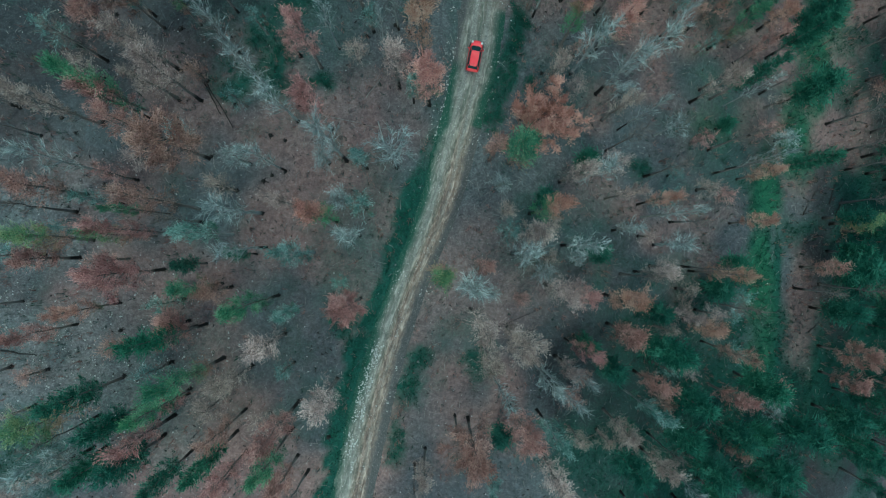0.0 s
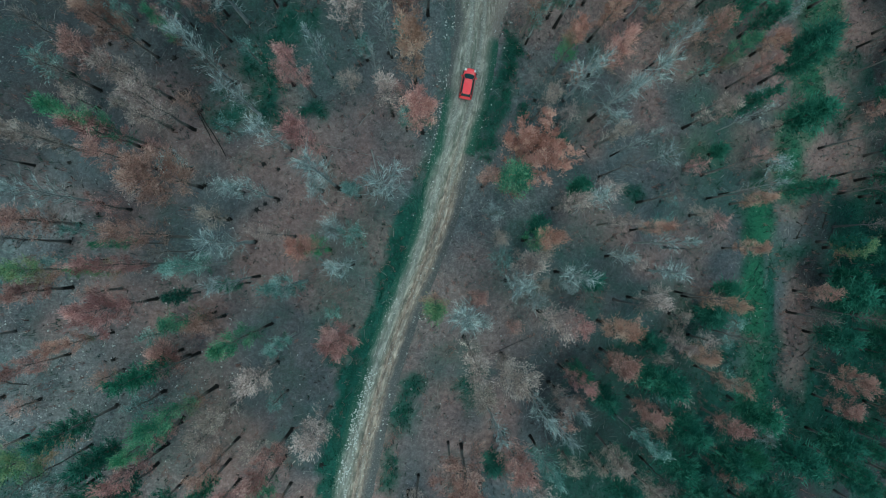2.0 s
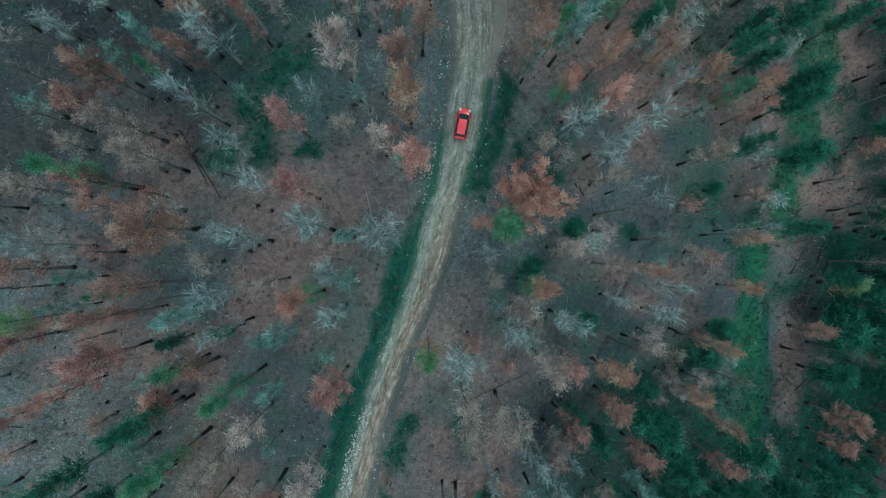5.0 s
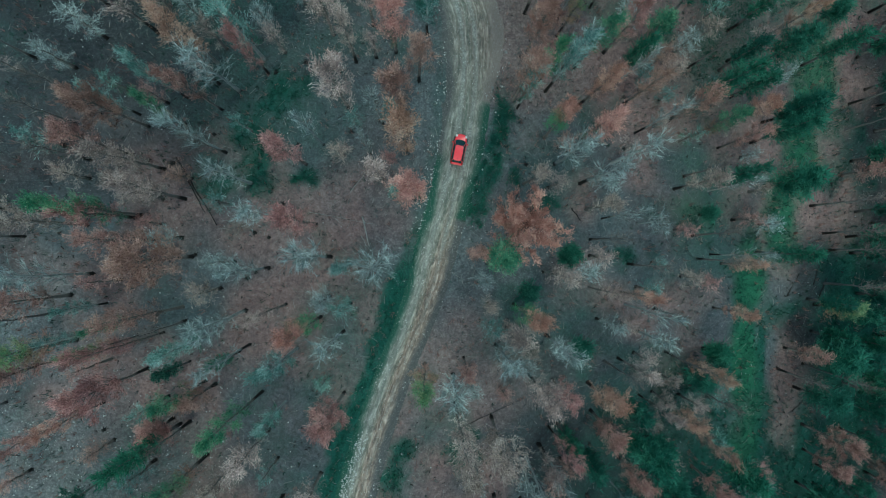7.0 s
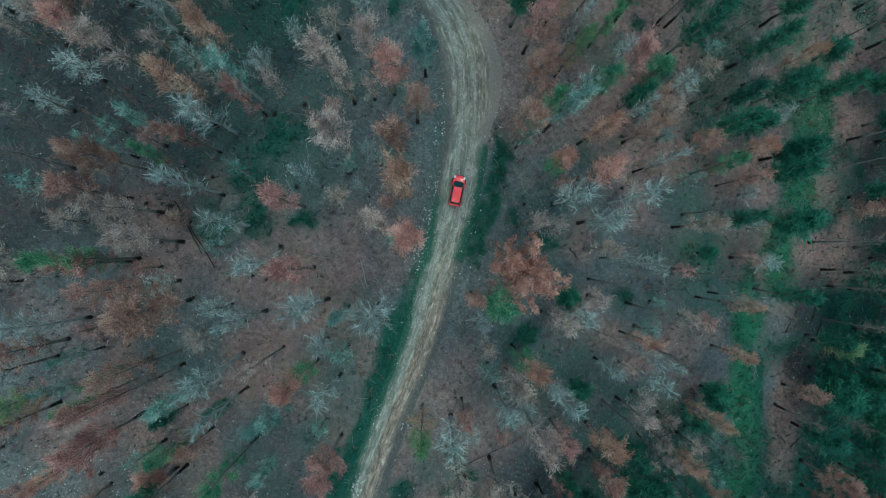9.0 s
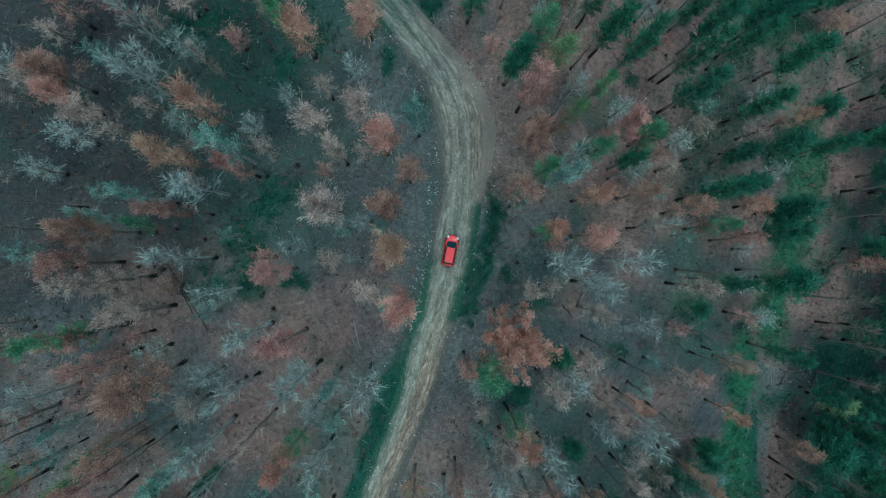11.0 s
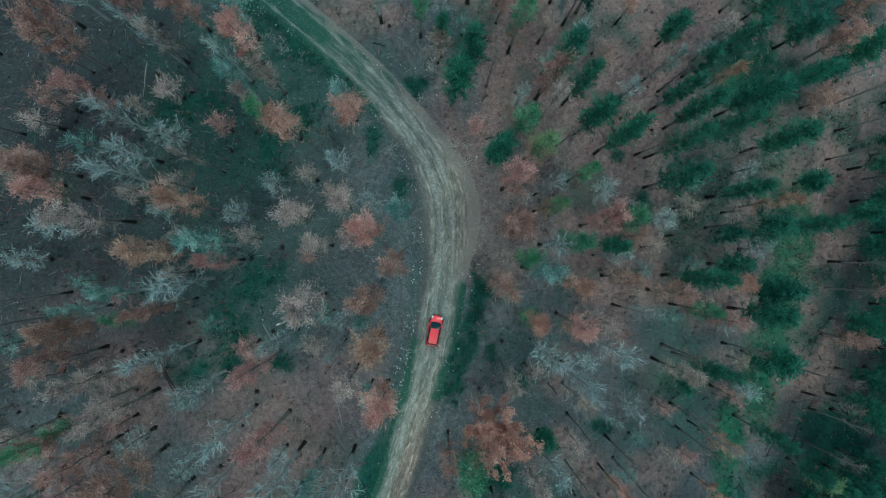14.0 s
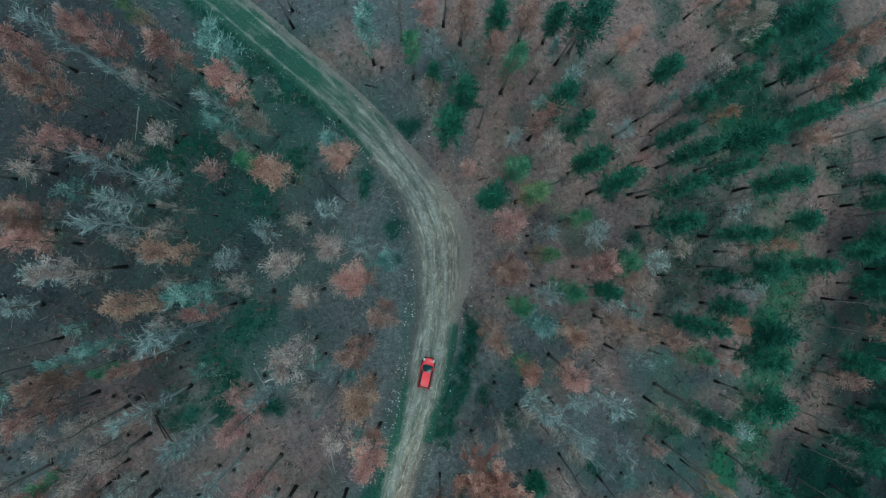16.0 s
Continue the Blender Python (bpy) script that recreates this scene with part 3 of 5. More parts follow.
def trunk_and_limbs(height, girth, first, limbs, reach, rise, wood, name, taper=0.75):
    """Trunk of a tree with its main limbs; returns the mesh and the limbs' points."""
    s = Shape()
    stem = [Vector((0, 0, -0.5))] + [Vector((random.gauss(0, 0.10) * k / 7, random.gauss(0, 0.10) * k / 7, height * k / 8)) for k in range(9)]
    stem[1] = Vector((0, 0, 0.25))
    s.tube(stem, [girth * 1.6, girth * 1.35] + [girth * (1 - taper * k / 8) * (1.25 if k < 3 else 1 if k < 8 else 0.3) for k in range(1, 9)], 8)
    for k in range(4):
        t = k * 1.57 + random.uniform(-0.4, 0.4)
        s.tube([Vector((0, 0, 0.35)), Vector((math.cos(t) * girth * 1.4, math.sin(t) * girth * 1.4, 0.02)), Vector((math.cos(t) * girth * 2.1, math.sin(t) * girth * 2.1, -0.25))],
               [girth * 0.7, girth * 0.45, girth * 0.15], 5)
    arms = []
    for k in range(limbs):
        u = first + (1 - first) * (k + random.random() * 0.8) / limbs
        u = min(u, 0.985)
        z = u * height
        j = min(int(u * 8) + 1, 8)
        root = stem[j].lerp(stem[min(j + 1, 9)], u * 8 - int(u * 8))
        root.z = z
        t = k * 2.4 + random.uniform(-0.5, 0.5)
        way = Vector((math.cos(t), math.sin(t), rise + 0.5 * (u - first)))
        long_ = reach * (0.35 + 0.65 * math.sin(math.pi * min(1, (u - first) / (1 - first) * 0.72 + 0.25))) * random.uniform(0.75, 1.2)
        arm = bent(root, way, long_, 4, 0.13, 0.05)
        s.tube(arm, [girth * 0.38 * (1 - u * 0.4), girth * 0.28, girth * 0.19, girth * 0.12, girth * 0.04], 4)
        arms.append(arm)
    top = [stem[8], stem[9]]
    arms.append([top[0].lerp(top[1], 0.25 * k) for k in range(5)])
    return s.mesh(name, wood, True), arms


def along(arm, u):
    k = min(int(u * (len(arm) - 1)), len(arm) - 2)
    return arm[k].lerp(arm[k + 1], u * (len(arm) - 1) - k), (arm[k + 1] - arm[k]).normalized()


def leafy(height, reach, leaves, size, mat_leaf, wood, first=0.24, limbs=24):
    """A broad-leaved tree that still holds part of its dry leaves in upswept sprays: trunk, crown."""
    me, arms = trunk_and_limbs(height, 0.15, first, limbs, reach, 1.35, wood, "trunk")
    c = Shape()
    for i, arm in enumerate(arms):
        full = random.choice((0.4, 0.8, 1.1, 1.5)) * (0.62 + 0.6 * i / len(arms))
        shade = random.random()
        for _ in range(7):
            c.spray = 0.55 * shade + 0.45 * random.random()
            u = random.uniform(0.25, 0.98)
            p, d = along(arm, u)
            way = (d + Vector((random.gauss(0, 0.42), random.gauss(0, 0.42), random.gauss(0.65, 0.3)))).normalized()
            twig = bent(p, way, random.uniform(0.7, 1.5) * (1.15 - 0.4 * u), 2, 0.16)
            c.blade(twig[0], twig[2] - twig[0], 0.032, 0.3)
            for _ in range(3):
                q, dd = along(twig, random.uniform(0.2, 1))
                c.blade(q, (dd + Vector((random.gauss(0, 0.4), random.gauss(0, 0.4), random.gauss(0.2, 0.35)))).normalized() * random.uniform(0.35, 0.9), 0.022, 0.6)
            for k in range(int(full * leaves / (7 * len(arms)) + random.random())):
                v = random.uniform(0.1, 1) ** 0.7
                q, dd = along(twig, min(v, 0.999))
                q = q + Vector((random.gauss(0, 0.17), random.gauss(0, 0.17), random.gauss(0, 0.17)))
                if k % 4 == 0:
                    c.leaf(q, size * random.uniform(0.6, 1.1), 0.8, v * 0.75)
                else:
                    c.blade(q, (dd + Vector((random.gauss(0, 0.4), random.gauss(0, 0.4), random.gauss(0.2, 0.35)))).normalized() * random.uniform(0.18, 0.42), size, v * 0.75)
    return me, c.mesh("crown", mat_leaf)


def bare(height, reach, twigs, mat_twig, wood, first=0.28, rise=1.3):
    """A leafless tree: trunk with limbs, crown of fine twigs."""
    me, arms = trunk_and_limbs(height, 0.155, first, 22, reach, rise, wood, "trunk")
    c = Shape()
    for i, arm in enumerate(arms):
        full = random.choice((0.3, 0.7, 1.2, 1.7)) * (0.5 + 0.8 * i / len(arms))
        for _ in range(6):
            c.spray = random.random()
            u = random.uniform(0.15, 0.97)
            p, d = along(arm, u)
            way = (d + Vector((random.gauss(0, 0.45), random.gauss(0, 0.45), random.gauss(0.35, 0.3)))).normalized()
            sprig = bent(p, way, random.uniform(0.6, 1.7) * (1.15 - 0.5 * u), 2, 0.15)
            c.blade(sprig[0], sprig[1] - sprig[0], 0.045, 0.4)
            c.blade(sprig[1], sprig[2] - sprig[1], 0.038, 0.7)
            for _ in range(int(twigs * full + 0.5)):
                v = random.uniform(0.1, 1)
                q, dd = along(sprig, min(v, 0.999))
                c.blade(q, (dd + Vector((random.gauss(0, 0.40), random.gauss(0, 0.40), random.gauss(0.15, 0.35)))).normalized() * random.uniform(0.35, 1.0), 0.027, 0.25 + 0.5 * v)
    return me, c.mesh("crown", mat_twig)


def needled(height, reach, mat_leaf, wood, first=0.34):
    """A young pine: whorls of rising boughs set with needles."""
    s, c = Shape(), Shape()
    stem = [Vector((random.gauss(0, 0.05), random.gauss(0, 0.05), height * k / 6 - (0.4 if k == 0 else 0))) for k in range(7)]
    s.tube(stem, [0.20, 0.165, 0.11, 0.085, 0.06, 0.04, 0.012], 7)
    whorls = 17
    for w in range(whorls):
        u = first + (1 - first) * (w + random.uniform(-0.4, 0.4)) / whorls
        long_ = reach * (0.22 + 0.78 * math.sin(math.pi * (0.25 + 0.72 * (u - first) / (1 - first)))) * random.uniform(0.7, 1.15)
        for k in range(7):
            if random.random() < 0.12:
                continue
            c.spray = random.random()
            t = k * 0.9 + w * 0.55 + random.uniform(-0.3, 0.3)
            way = Vector((math.cos(t), math.sin(t), random.uniform(0.2, 0.5) + 0.6 * u))
            bough = bent(Vector((0, 0, u * height + random.gauss(0, 0.15))), way, long_ * random.uniform(0.6, 1.25), 3, 0.10, 0.0)
            c.blade(bough[0], bough[2] - bough[0], 0.06, 0.1)
            for _ in range(int(8 + 13 * long_)):
                v = random.uniform(0.15, 1.0)
                p, d = along(bough, min(v, 0.999))
                way2 = (d * 0.7 + Vector((random.gauss(0, 0.5), random.gauss(0, 0.5), random.gauss(0.4, 0.35)))).normalized()
                c.blade(p + Vector((random.gauss(0, 0.12), random.gauss(0, 0.12), random.gauss(0, 0.12))), way2 * random.uniform(0.25, 0.65), 0.085, 0.75 * v)
    return s.mesh("trunk", wood, True), c.mesh("crown", mat_leaf)


def make_kind(name, label, category, group, builds):
    """The patterns of one kind of tree, each with its height and the reach of its crown."""
    out = []
    for trunk_me, crown_me in builds:
        co = np.empty(len(crown_me.vertices) * 3, dtype=np.float32)
        crown_me.vertices.foreach_get("co", co)
        co = co.reshape(-1, 3)
        out.append((name, label, category, group, trunk_me, crown_me, float(co[:, 2].max()), float(np.percentile(np.hypot(co[:, 0], co[:, 1]), 88))))
    return out


random.seed(3)
KINDS = {
    "rust": make_kind("oak_tree", "young oak holding dry rust-brown leaves, trunk charred black at the foot", "tree", "rust-leaved trees",
                      [leafy(14, 1.7, n, 0.074, LEAF_RUST, BARK_BROWN) for n in (3500, 4400, 2500, 3800, 2900, 3300)]),
    "orange": make_kind("oak_tree", "bushy oak with bright orange-brown leaves, scorched foot", "tree", "orange-leaved trees",
                        [leafy(14, 1.7, n, 0.074, LEAF_ORANGE, BARK_BROWN) for n in (4000, 4700, 3400)]),
    "broad": make_kind("oak_tree", "broad oak with dense rust-brown leaves beside the road", "tree", "rust-leaved trees",
                       [leafy(14, 6.2, 19000, 0.10, LEAF_OAK, BARK_BROWN, 0.46, 46)]),
    "mixed": make_kind("beech_tree", "beech with half rust and half green leaves, scorched foot", "tree", "half-turned trees",
                       [leafy(14, 1.6, n, 0.072, LEAF_MIXED, BARK_BROWN) for n in (4650, 4185)]),
    "tan": make_kind("beech_tree", "half-bare beech with sparse tan leaves and pale twigs, charred foot", "tree", "tan-leaved trees",
                     [leafy(14, 1.6, n, 0.066, LEAF_TAN, BARK_BROWN) for n in (2635, 2015, 2325, 1705)]),
    "yellow": make_kind("maple_tree", "slender maple with yellow-green autumn leaves and scorched foot", "tree", "yellow-green trees",
                        [leafy(14, 1.5, n, 0.072, LEAF_YELLOW, BARK_BROWN) for n in (4030, 3255)]),
    "green": make_kind("maple_tree", "slender maple with green leaves turning at the foot of the crown", "tree", "green-leaved trees",
                       [leafy(14, 1.5, n, 0.072, LEAF_GREEN, BARK_BROWN) for n in (4185, 3410, 3720)]),
    "pale": make_kind("poplar_tree", "slender tree with pale blue-green leaves, trunk charred at the foot", "tree", "pale green trees",
                      [leafy(14, 1.5, n, 0.066, LEAF_PALE, BARK_GREY) for n in (3100, 2325, 2635)]),
    "bare": make_kind("birch_tree", "leafless grey birch with feathery pale twigs, charred foot", "tree", "leafless trees",
                      [bare(14, r, 11, TWIG_GREY, BARK_GREY) for r in (2.1, 1.8, 1.95, 1.6)]),
    "rust_wide": make_kind("oak_tree", "wide oak holding dry rust-brown leaves, trunk charred black at the foot", "tree", "rust-leaved trees",
                           [leafy(14, 3.3, n, 0.080, LEAF_RUST, BARK_BROWN, 0.3, 30) for n in (8200, 6800)]),
    "tan_wide": make_kind("beech_tree", "wide half-bare beech with sparse tan leaves and pale twigs", "tree", "tan-leaved trees",
                          [leafy(14, 3.2, n, 0.070, LEAF_TAN, BARK_BROWN, 0.3, 28) for n in (4200, 3600)]),
    "bare_wide": make_kind("birch_tree", "wide leafless grey birch with feathery pale twigs", "tree", "leafless trees",
                           [bare(14, 3.4, 13, TWIG_GREY, BARK_GREY, 0.4)]),
    "sapling": make_kind("beech_sapling", "thin beech sapling with few dry leaves between taller trees", "sapling", "saplings",
                         [leafy(14, 1.5, n, 0.055, m, BARK_BROWN, 0.2, 16) for n, m in ((900, LEAF_TAN), (1100, LEAF_RUST), (900, LEAF_PALE), (1000, TWIG_GREY), (800, LEAF_TAN))]),
    "pole": make_kind("dead_tree", "thin dead tree with scorched black trunk and few brown twigs", "tree", "dead trees",
                      [bare(13, r, 2.0, TWIG_BROWN, BARK_DARK, 0.55, 0.8) for r in (1.0, 1.3, 0.8)]),
    "pine": make_kind("pine_tree", "young dark green pine with dense needles on a slope", "tree", "young pines",
                      [needled(14, r, LEAF_DARK, BARK_DARK) for r in (1.45, 1.25, 1.65)]),
}
COUNT = {}


def tree(kind, x, y, height, wide=1.9):
    """Plant a tree of that kind, with its foot on the ground, to that height and width of crown."""
    if wide > 3.15 and kind + "_wide" in KINDS:
        kind += "_wide"
    k = COUNT[kind] = COUNT.get(kind, -1) + 1
    name, label, category, group, trunk_me, crown_me, tall, reach = KINDS[kind][k % len(KINDS[kind])]
    top = tagged(new(name), label, category, group)
    spread = wide * 0.5 / reach
    m = pose(x, y, land(x, y), 0, 0, random.uniform(0, 360)) @ pose(0, 0, 0, random.uniform(0, 1.6), 0, 0) @ Matrix.Diagonal((spread, spread, height / tall, 1))
    top.matrix_world = m
    top.empty_display_size = 0.3
    stem = part("trunk", trunk_me, top)
    slim = min(1.0, 1.2 / spread)
    stem.scale = (slim, slim, 1)
    part("crown", crown_me, top)
    return top


# ---- the trees, each at its place ----
random.seed(11)
tree("pole", -47.1, 16.3, 11.0)
tree("pole", -44.7, 13.1, 14.4)
tree("pole", -40.8, 4.3, 12.9)
tree("pole", -26.8, 3.2, 12.6)
tree("pole", -46.5, -6.0, 12.0)
tree("pole", -26.4, -8.9, 11.4)
tree("pole", -47.8, -13.5, 13.9)
tree("pole", -38.4, -19.4, 13.0)
tree("pole", -23.6, -26.7, 11.8)
tree("pole", -14.8, -27.3, 11.5)
tree("pole", 23.6, 13.1, 14.6)
tree("pole", 57.9, 18.2, 14.0)
tree("pole", 29.1, 9.8, 13.7)
tree("pole", 39.5, 10.5, 13.4)
tree("pole", 38.7, 13.7, 12.8)
tree("pole", 60.5, 14.2, 12.5)
tree("pole", 61.7, 11.7, 12.2)
tree("pole", 60.9, 6.8, 11.9)
tree("pole", 33.1, 3.7, 11.0)
tree("pole", 34.9, -2.4, 14.7)
tree("pole", 38.8, -7.4, 14.4)
tree("pole", 25.8, -3.3, 14.1)
tree("pole", 30.4, -25.5, 12.3)
tree("pole", 53.3, -5.7, 11.1)
tree("pole", 57.8, -5.2, 14.8)
tree("pole", 66.4, -22.0, 14.2)
tree("pole", 66.3, -24.4, 13.9)
tree("pole", 67.1, -28.3, 13.6)
tree("pole", 30.4, -34.5, 13.3)
tree("pole", 34.8, -35.0, 13.0)
tree("pole", -1.7, -27.3, 12.1)
tree("pole", 3.4, -21.3, 11.8)
tree("pole", -43.9, 65.7, 11.2)
tree("pole", -41.6, 62.5, 14.9)
tree("pole", -36.2, 55.9, 13.7)
tree("pole", -34.3, 52.9, 13.4)
tree("pole", -41.9, 50.1, 13.1)
tree("pole", -43.6, 48.0, 12.8)
tree("pole", -11.9, 70.7, 11.0)
tree("pole", -11.7, 68.4, 14.7)
tree("pole", -37.2, 29.2, 13.2)
tree("pole", -39.4, 26.3, 12.9)
tree("pole", -44.0, 34.0, 12.6)
tree("pole", -22.4, 23.3, 12.0)
tree("pole", 2.1, 67.6, 11.4)
tree("pole", 7.6, 69.7, 14.8)
tree("pole", 12.4, 56.3, 13.9)
tree("pole", 22.9, 65.4, 12.7)
tree("pole", 21.9, 48.7, 11.8)
tree("pole", 47.4, 75.9, 14.9)
tree("pole", 63.1, 69.7, 14.3)
tree("pole", 33.6, 57.7, 14.0)
tree("pole", 36.6, 56.9, 13.7)
tree("pole", 43.2, 51.6, 12.8)
tree("pole", 33.2, 47.9, 12.5)
tree("pole", 43.8, 46.8, 12.2)
tree("pole", 65.6, 57.2, 11.6)
tree("pole", 65.5, 53.0, 11.3)
tree("pole", 63.8, 48.6, 11.0)
tree("pole", 70.5, 45.9, 14.7)
tree("pole", 74.2, 57.8, 14.4)
tree("pole", 67.1, 69.8, 14.1)
tree("pole", 75.2, 69.2, 13.8)
tree("pole", 43.6, 38.1, 13.5)
tree("pole", 37.8, 36.9, 13.2)
tree("pole", 37.3, 21.9, 12.0)
tree("pole", 46.7, 21.9, 11.4)
tree("pole", 70.1, 23.9, 14.8)
tree("pole", 74.4, 24.3, 14.5)
tree("pole", 64.6, 33.5, 14.2)
tree("pole", 64.0, 29.6, 13.9)
tree("pole", -37.7, 22.1, 12.4)
tree("pine", 46.5, -29.5, 12.2, 3.8)
tree("pine", 36.4, -28.8, 12.7, 3.3)
tree("pine", 24.9, -26.6, 13.7, 3.2)
tree("pine", 40.0, -24.3, 12.7, 3.1)
tree("pine", 49.4, -24.2, 13.3, 3.9)
tree("pine", -27.9, -23.8, 13.3, 2.1)
tree("pine", 57.9, -23.5, 11.5, 3.7)
tree("pine", 31.7, -23.3, 12.8, 3.0)
tree("pine", -34.9, -22.7, 13.3, 2.6)
tree("pine", -31.3, -22.0, 14.6, 2.6)
tree("pine", -23.0, -21.9, 15.7, 1.8)
tree("pine", 32.8, -18.9, 14.2, 3.1)
tree("pine", -33.5, -18.4, 12.7, 2.6)
tree("pine", 43.9, -17.7, 12.4, 3.5)
tree("pine", -35.7, -15.0, 15.1, 2.3)
tree("pine", 21.9, -14.2, 12.6, 2.6)
tree("pine", 26.9, -11.9, 18.6, 3.2)
tree("pine", 19.3, -11.5, 10.7, 2.0)
tree("pine", -27.5, -9.2, 17.2, 2.2)
tree("pine", 56.5, -8.6, 11.0, 3.2)
tree("pine", 26.6, -7.3, 14.0, 2.5)
tree("pine", 38.1, -5.3, 7.3, 3.2)
tree("pine", 58.1, -2.8, 10.8, 4.4)
tree("pine", -26.4, -1.7, 8.8, 1.6)
tree("pine", -20.6, -0.6, 10.9, 1.2)
tree("pine", 58.0, 4.5, 9.3, 2.2)
tree("pine", 48.8, 11.4, 14.2, 2.2)
tree("pine", 38.9, 20.7, 17.8, 1.9)
tree("pine", 49.8, 20.8, 12.4, 3.8)
tree("pine", 47.5, 26.9, 15.3, 3.1)
tree("pine", 49.4, 29.9, 13.7, 3.3)
tree("pine", 37.2, 31.5, 18.4, 2.2)
tree("pine", 44.2, 33.1, 10.9, 2.7)
tree("pine", 27.1, 35.4, 14.1, 1.9)
tree("pine", 42.4, 36.7, 11.6, 2.1)
tree("pine", 47.9, 37.8, 13.5, 3.4)
tree("pine", 55.9, 38.5, 13.4, 2.5)
tree("pine", 43.8, 42.4, 16.7, 2.1)
tree("pine", 34.4, 43.4, 18.5, 2.7)
tree("pine", 58.1, 44.7, 7.1, 2.9)
tree("pine", 12.8, 46.0, 16.3, 2.6)
tree("pine", 34.5, 47.5, 20.0, 2.3)
tree("pine", 27.3, 47.8, 20.4, 2.3)
tree("pine", 49.4, 48.9, 16.2, 2.9)
tree("pine", 41.7, 49.9, 16.9, 2.3)
tree("pine", 24.5, 50.5, 16.5, 2.8)
tree("pine", 37.4, 51.8, 16.8, 2.4)
tree("pine", 8.0, 54.0, 15.0, 3.3)
tree("pine", 45.4, 54.0, 16.9, 3.4)
tree("pine", 35.3, 54.1, 15.8, 2.1)
tree("pine", 22.7, 54.2, 17.1, 2.1)
tree("pine", 50.8, 55.9, 18.3, 1.7)
tree("pine", 19.7, 56.0, 20.0, 2.5)
tree("pine", 9.8, 57.5, 15.6, 2.8)
tree("pine", 40.3, 59.3, 10.9, 2.1)
tree("pine", 6.4, 59.9, 13.2, 1.7)
tree("pine", 44.5, 61.8, 14.4, 2.4)
tree("pine", 63.7, 62.3, 12.2, 3.5)
tree("pine", 36.4, 63.4, 9.9, 2.7)
tree("pine", 24.7, 67.1, 16.2, 4.2)
tree("pine", 13.8, 67.4, 13.5, 2.5)
tree("pine", 21.1, 68.2, 11.7, 2.3)
tree("pine", 49.8, 68.2, 9.9, 2.2)
tree("pine", 55.7, 71.4, 12.4, 4.0)
tree("bare", -37.5, -23.0, 14.3, 2.7)
tree("bare", 12.0, -22.4, 13.5, 1.4)
tree("bare", -38.6, -21.6, 14.1, 2.7)
tree("bare", 8.2, -16.3, 18.1, 1.6)
tree("bare", 15.0, -15.7, 20.5, 2.0)
tree("bare", 13.7, -14.8, 17.0, 2.1)
tree("bare", 16.9, -14.1, 18.2, 1.8)
tree("bare", 5.2, -4.3, 14.5, 3.0)
tree("bare", 10.8, -0.6, 17.4, 3.1)
tree("bare", -19.5, 0.2, 16.7, 2.0)
tree("bare", 17.5, 0.5, 17.9, 2.5)
tree("bare", 30.6, 0.6, 11.9, 2.3)
tree("bare", -8.4, 1.6, 14.9, 2.6)
tree("bare", 24.6, 2.5, 11.6, 2.0)
tree("bare", 28.7, 4.3, 17.9, 1.8)
tree("bare", -20.0, 4.3, 17.4, 2.5)
tree("bare", -37.3, 8.8, 16.1, 2.7)
tree("bare", 19.8, 9.0, 14.8, 2.5)
tree("bare", -17.3, 9.5, 17.4, 2.0)
tree("bare", -3.9, 10.1, 18.1, 4.3)
tree("bare", -10.0, 10.8, 20.5, 2.6)
tree("bare", 41.5, 11.1, 16.0, 1.7)
tree("bare", 30.4, 15.3, 8.8, 3.2)
tree("bare", -15.8, 15.5, 16.5, 2.5)
tree("bare", 25.2, 15.9, 16.5, 1.4)
tree("bare", -19.5, 19.7, 14.7, 2.3)
tree("bare", 41.0, 19.9, 14.1, 1.4)
tree("bare", 22.1, 20.5, 19.1, 2.7)
tree("bare", 18.6, 23.0, 17.8, 3.1)
tree("bare", 26.4, 23.3, 17.6, 2.6)
tree("bare", -5.1, 23.4, 15.9, 1.3)
tree("bare", -22.5, 23.4, 18.5, 2.2)
tree("bare", -10.9, 24.6, 16.0, 1.7)
tree("bare", -3.7, 27.4, 16.0, 1.6)
tree("bare", 29.9, 27.5, 16.7, 2.0)
tree("bare", -21.0, 30.9, 16.2, 3.1)
tree("bare", 27.1, 34.1, 14.1, 1.7)
tree("bare", 19.6, 35.5, 14.8, 2.4)
tree("bare", 18.9, 42.0, 18.5, 1.9)
tree("bare", -26.9, 42.0, 16.3, 2.6)
tree("bare", -5.3, 44.3, 13.3, 2.3)
tree("bare", -27.6, 45.0, 11.9, 2.4)
tree("bare", -28.2, 48.3, 15.0, 2.4)
tree("bare", -17.2, 55.4, 14.1, 1.9)
tree("bare", -25.2, 57.1, 18.2, 1.6)
tree("bare", 22.7, 60.3, 13.7, 1.7)
tree("bare", 65.8, 60.5, 11.2, 2.8)
tree("bare", -34.7, 62.6, 15.0, 2.1)
tree("bare", -32.4, 64.5, 13.7, 1.2)
tree("pale", 7.6, -27.2, 11.6, 1.6)
tree("pale", 14.3, -21.2, 16.4, 2.2)
tree("pale", 26.1, -18.8, 16.5, 1.7)
tree("pale", -15.3, -6.8, 12.2, 1.7)
tree("pale", -14.0, -0.4, 16.7, 2.5)
tree("pale", -23.3, 1.7, 16.7, 1.9)
tree("pale", -36.6, 2.2, 11.2, 1.3)
tree("pale", -35.7, 5.3, 10.7, 1.5)
tree("pale", -7.5, 9.9, 13.9, 1.5)
tree("pale", -1.8, 18.3, 11.8, 1.5)
tree("pale", -2.3, 26.9, 13.8, 1.7)
tree("pale", -32.4, 27.7, 11.9, 1.7)
tree("pale", -26.9, 29.8, 16.0, 1.6)
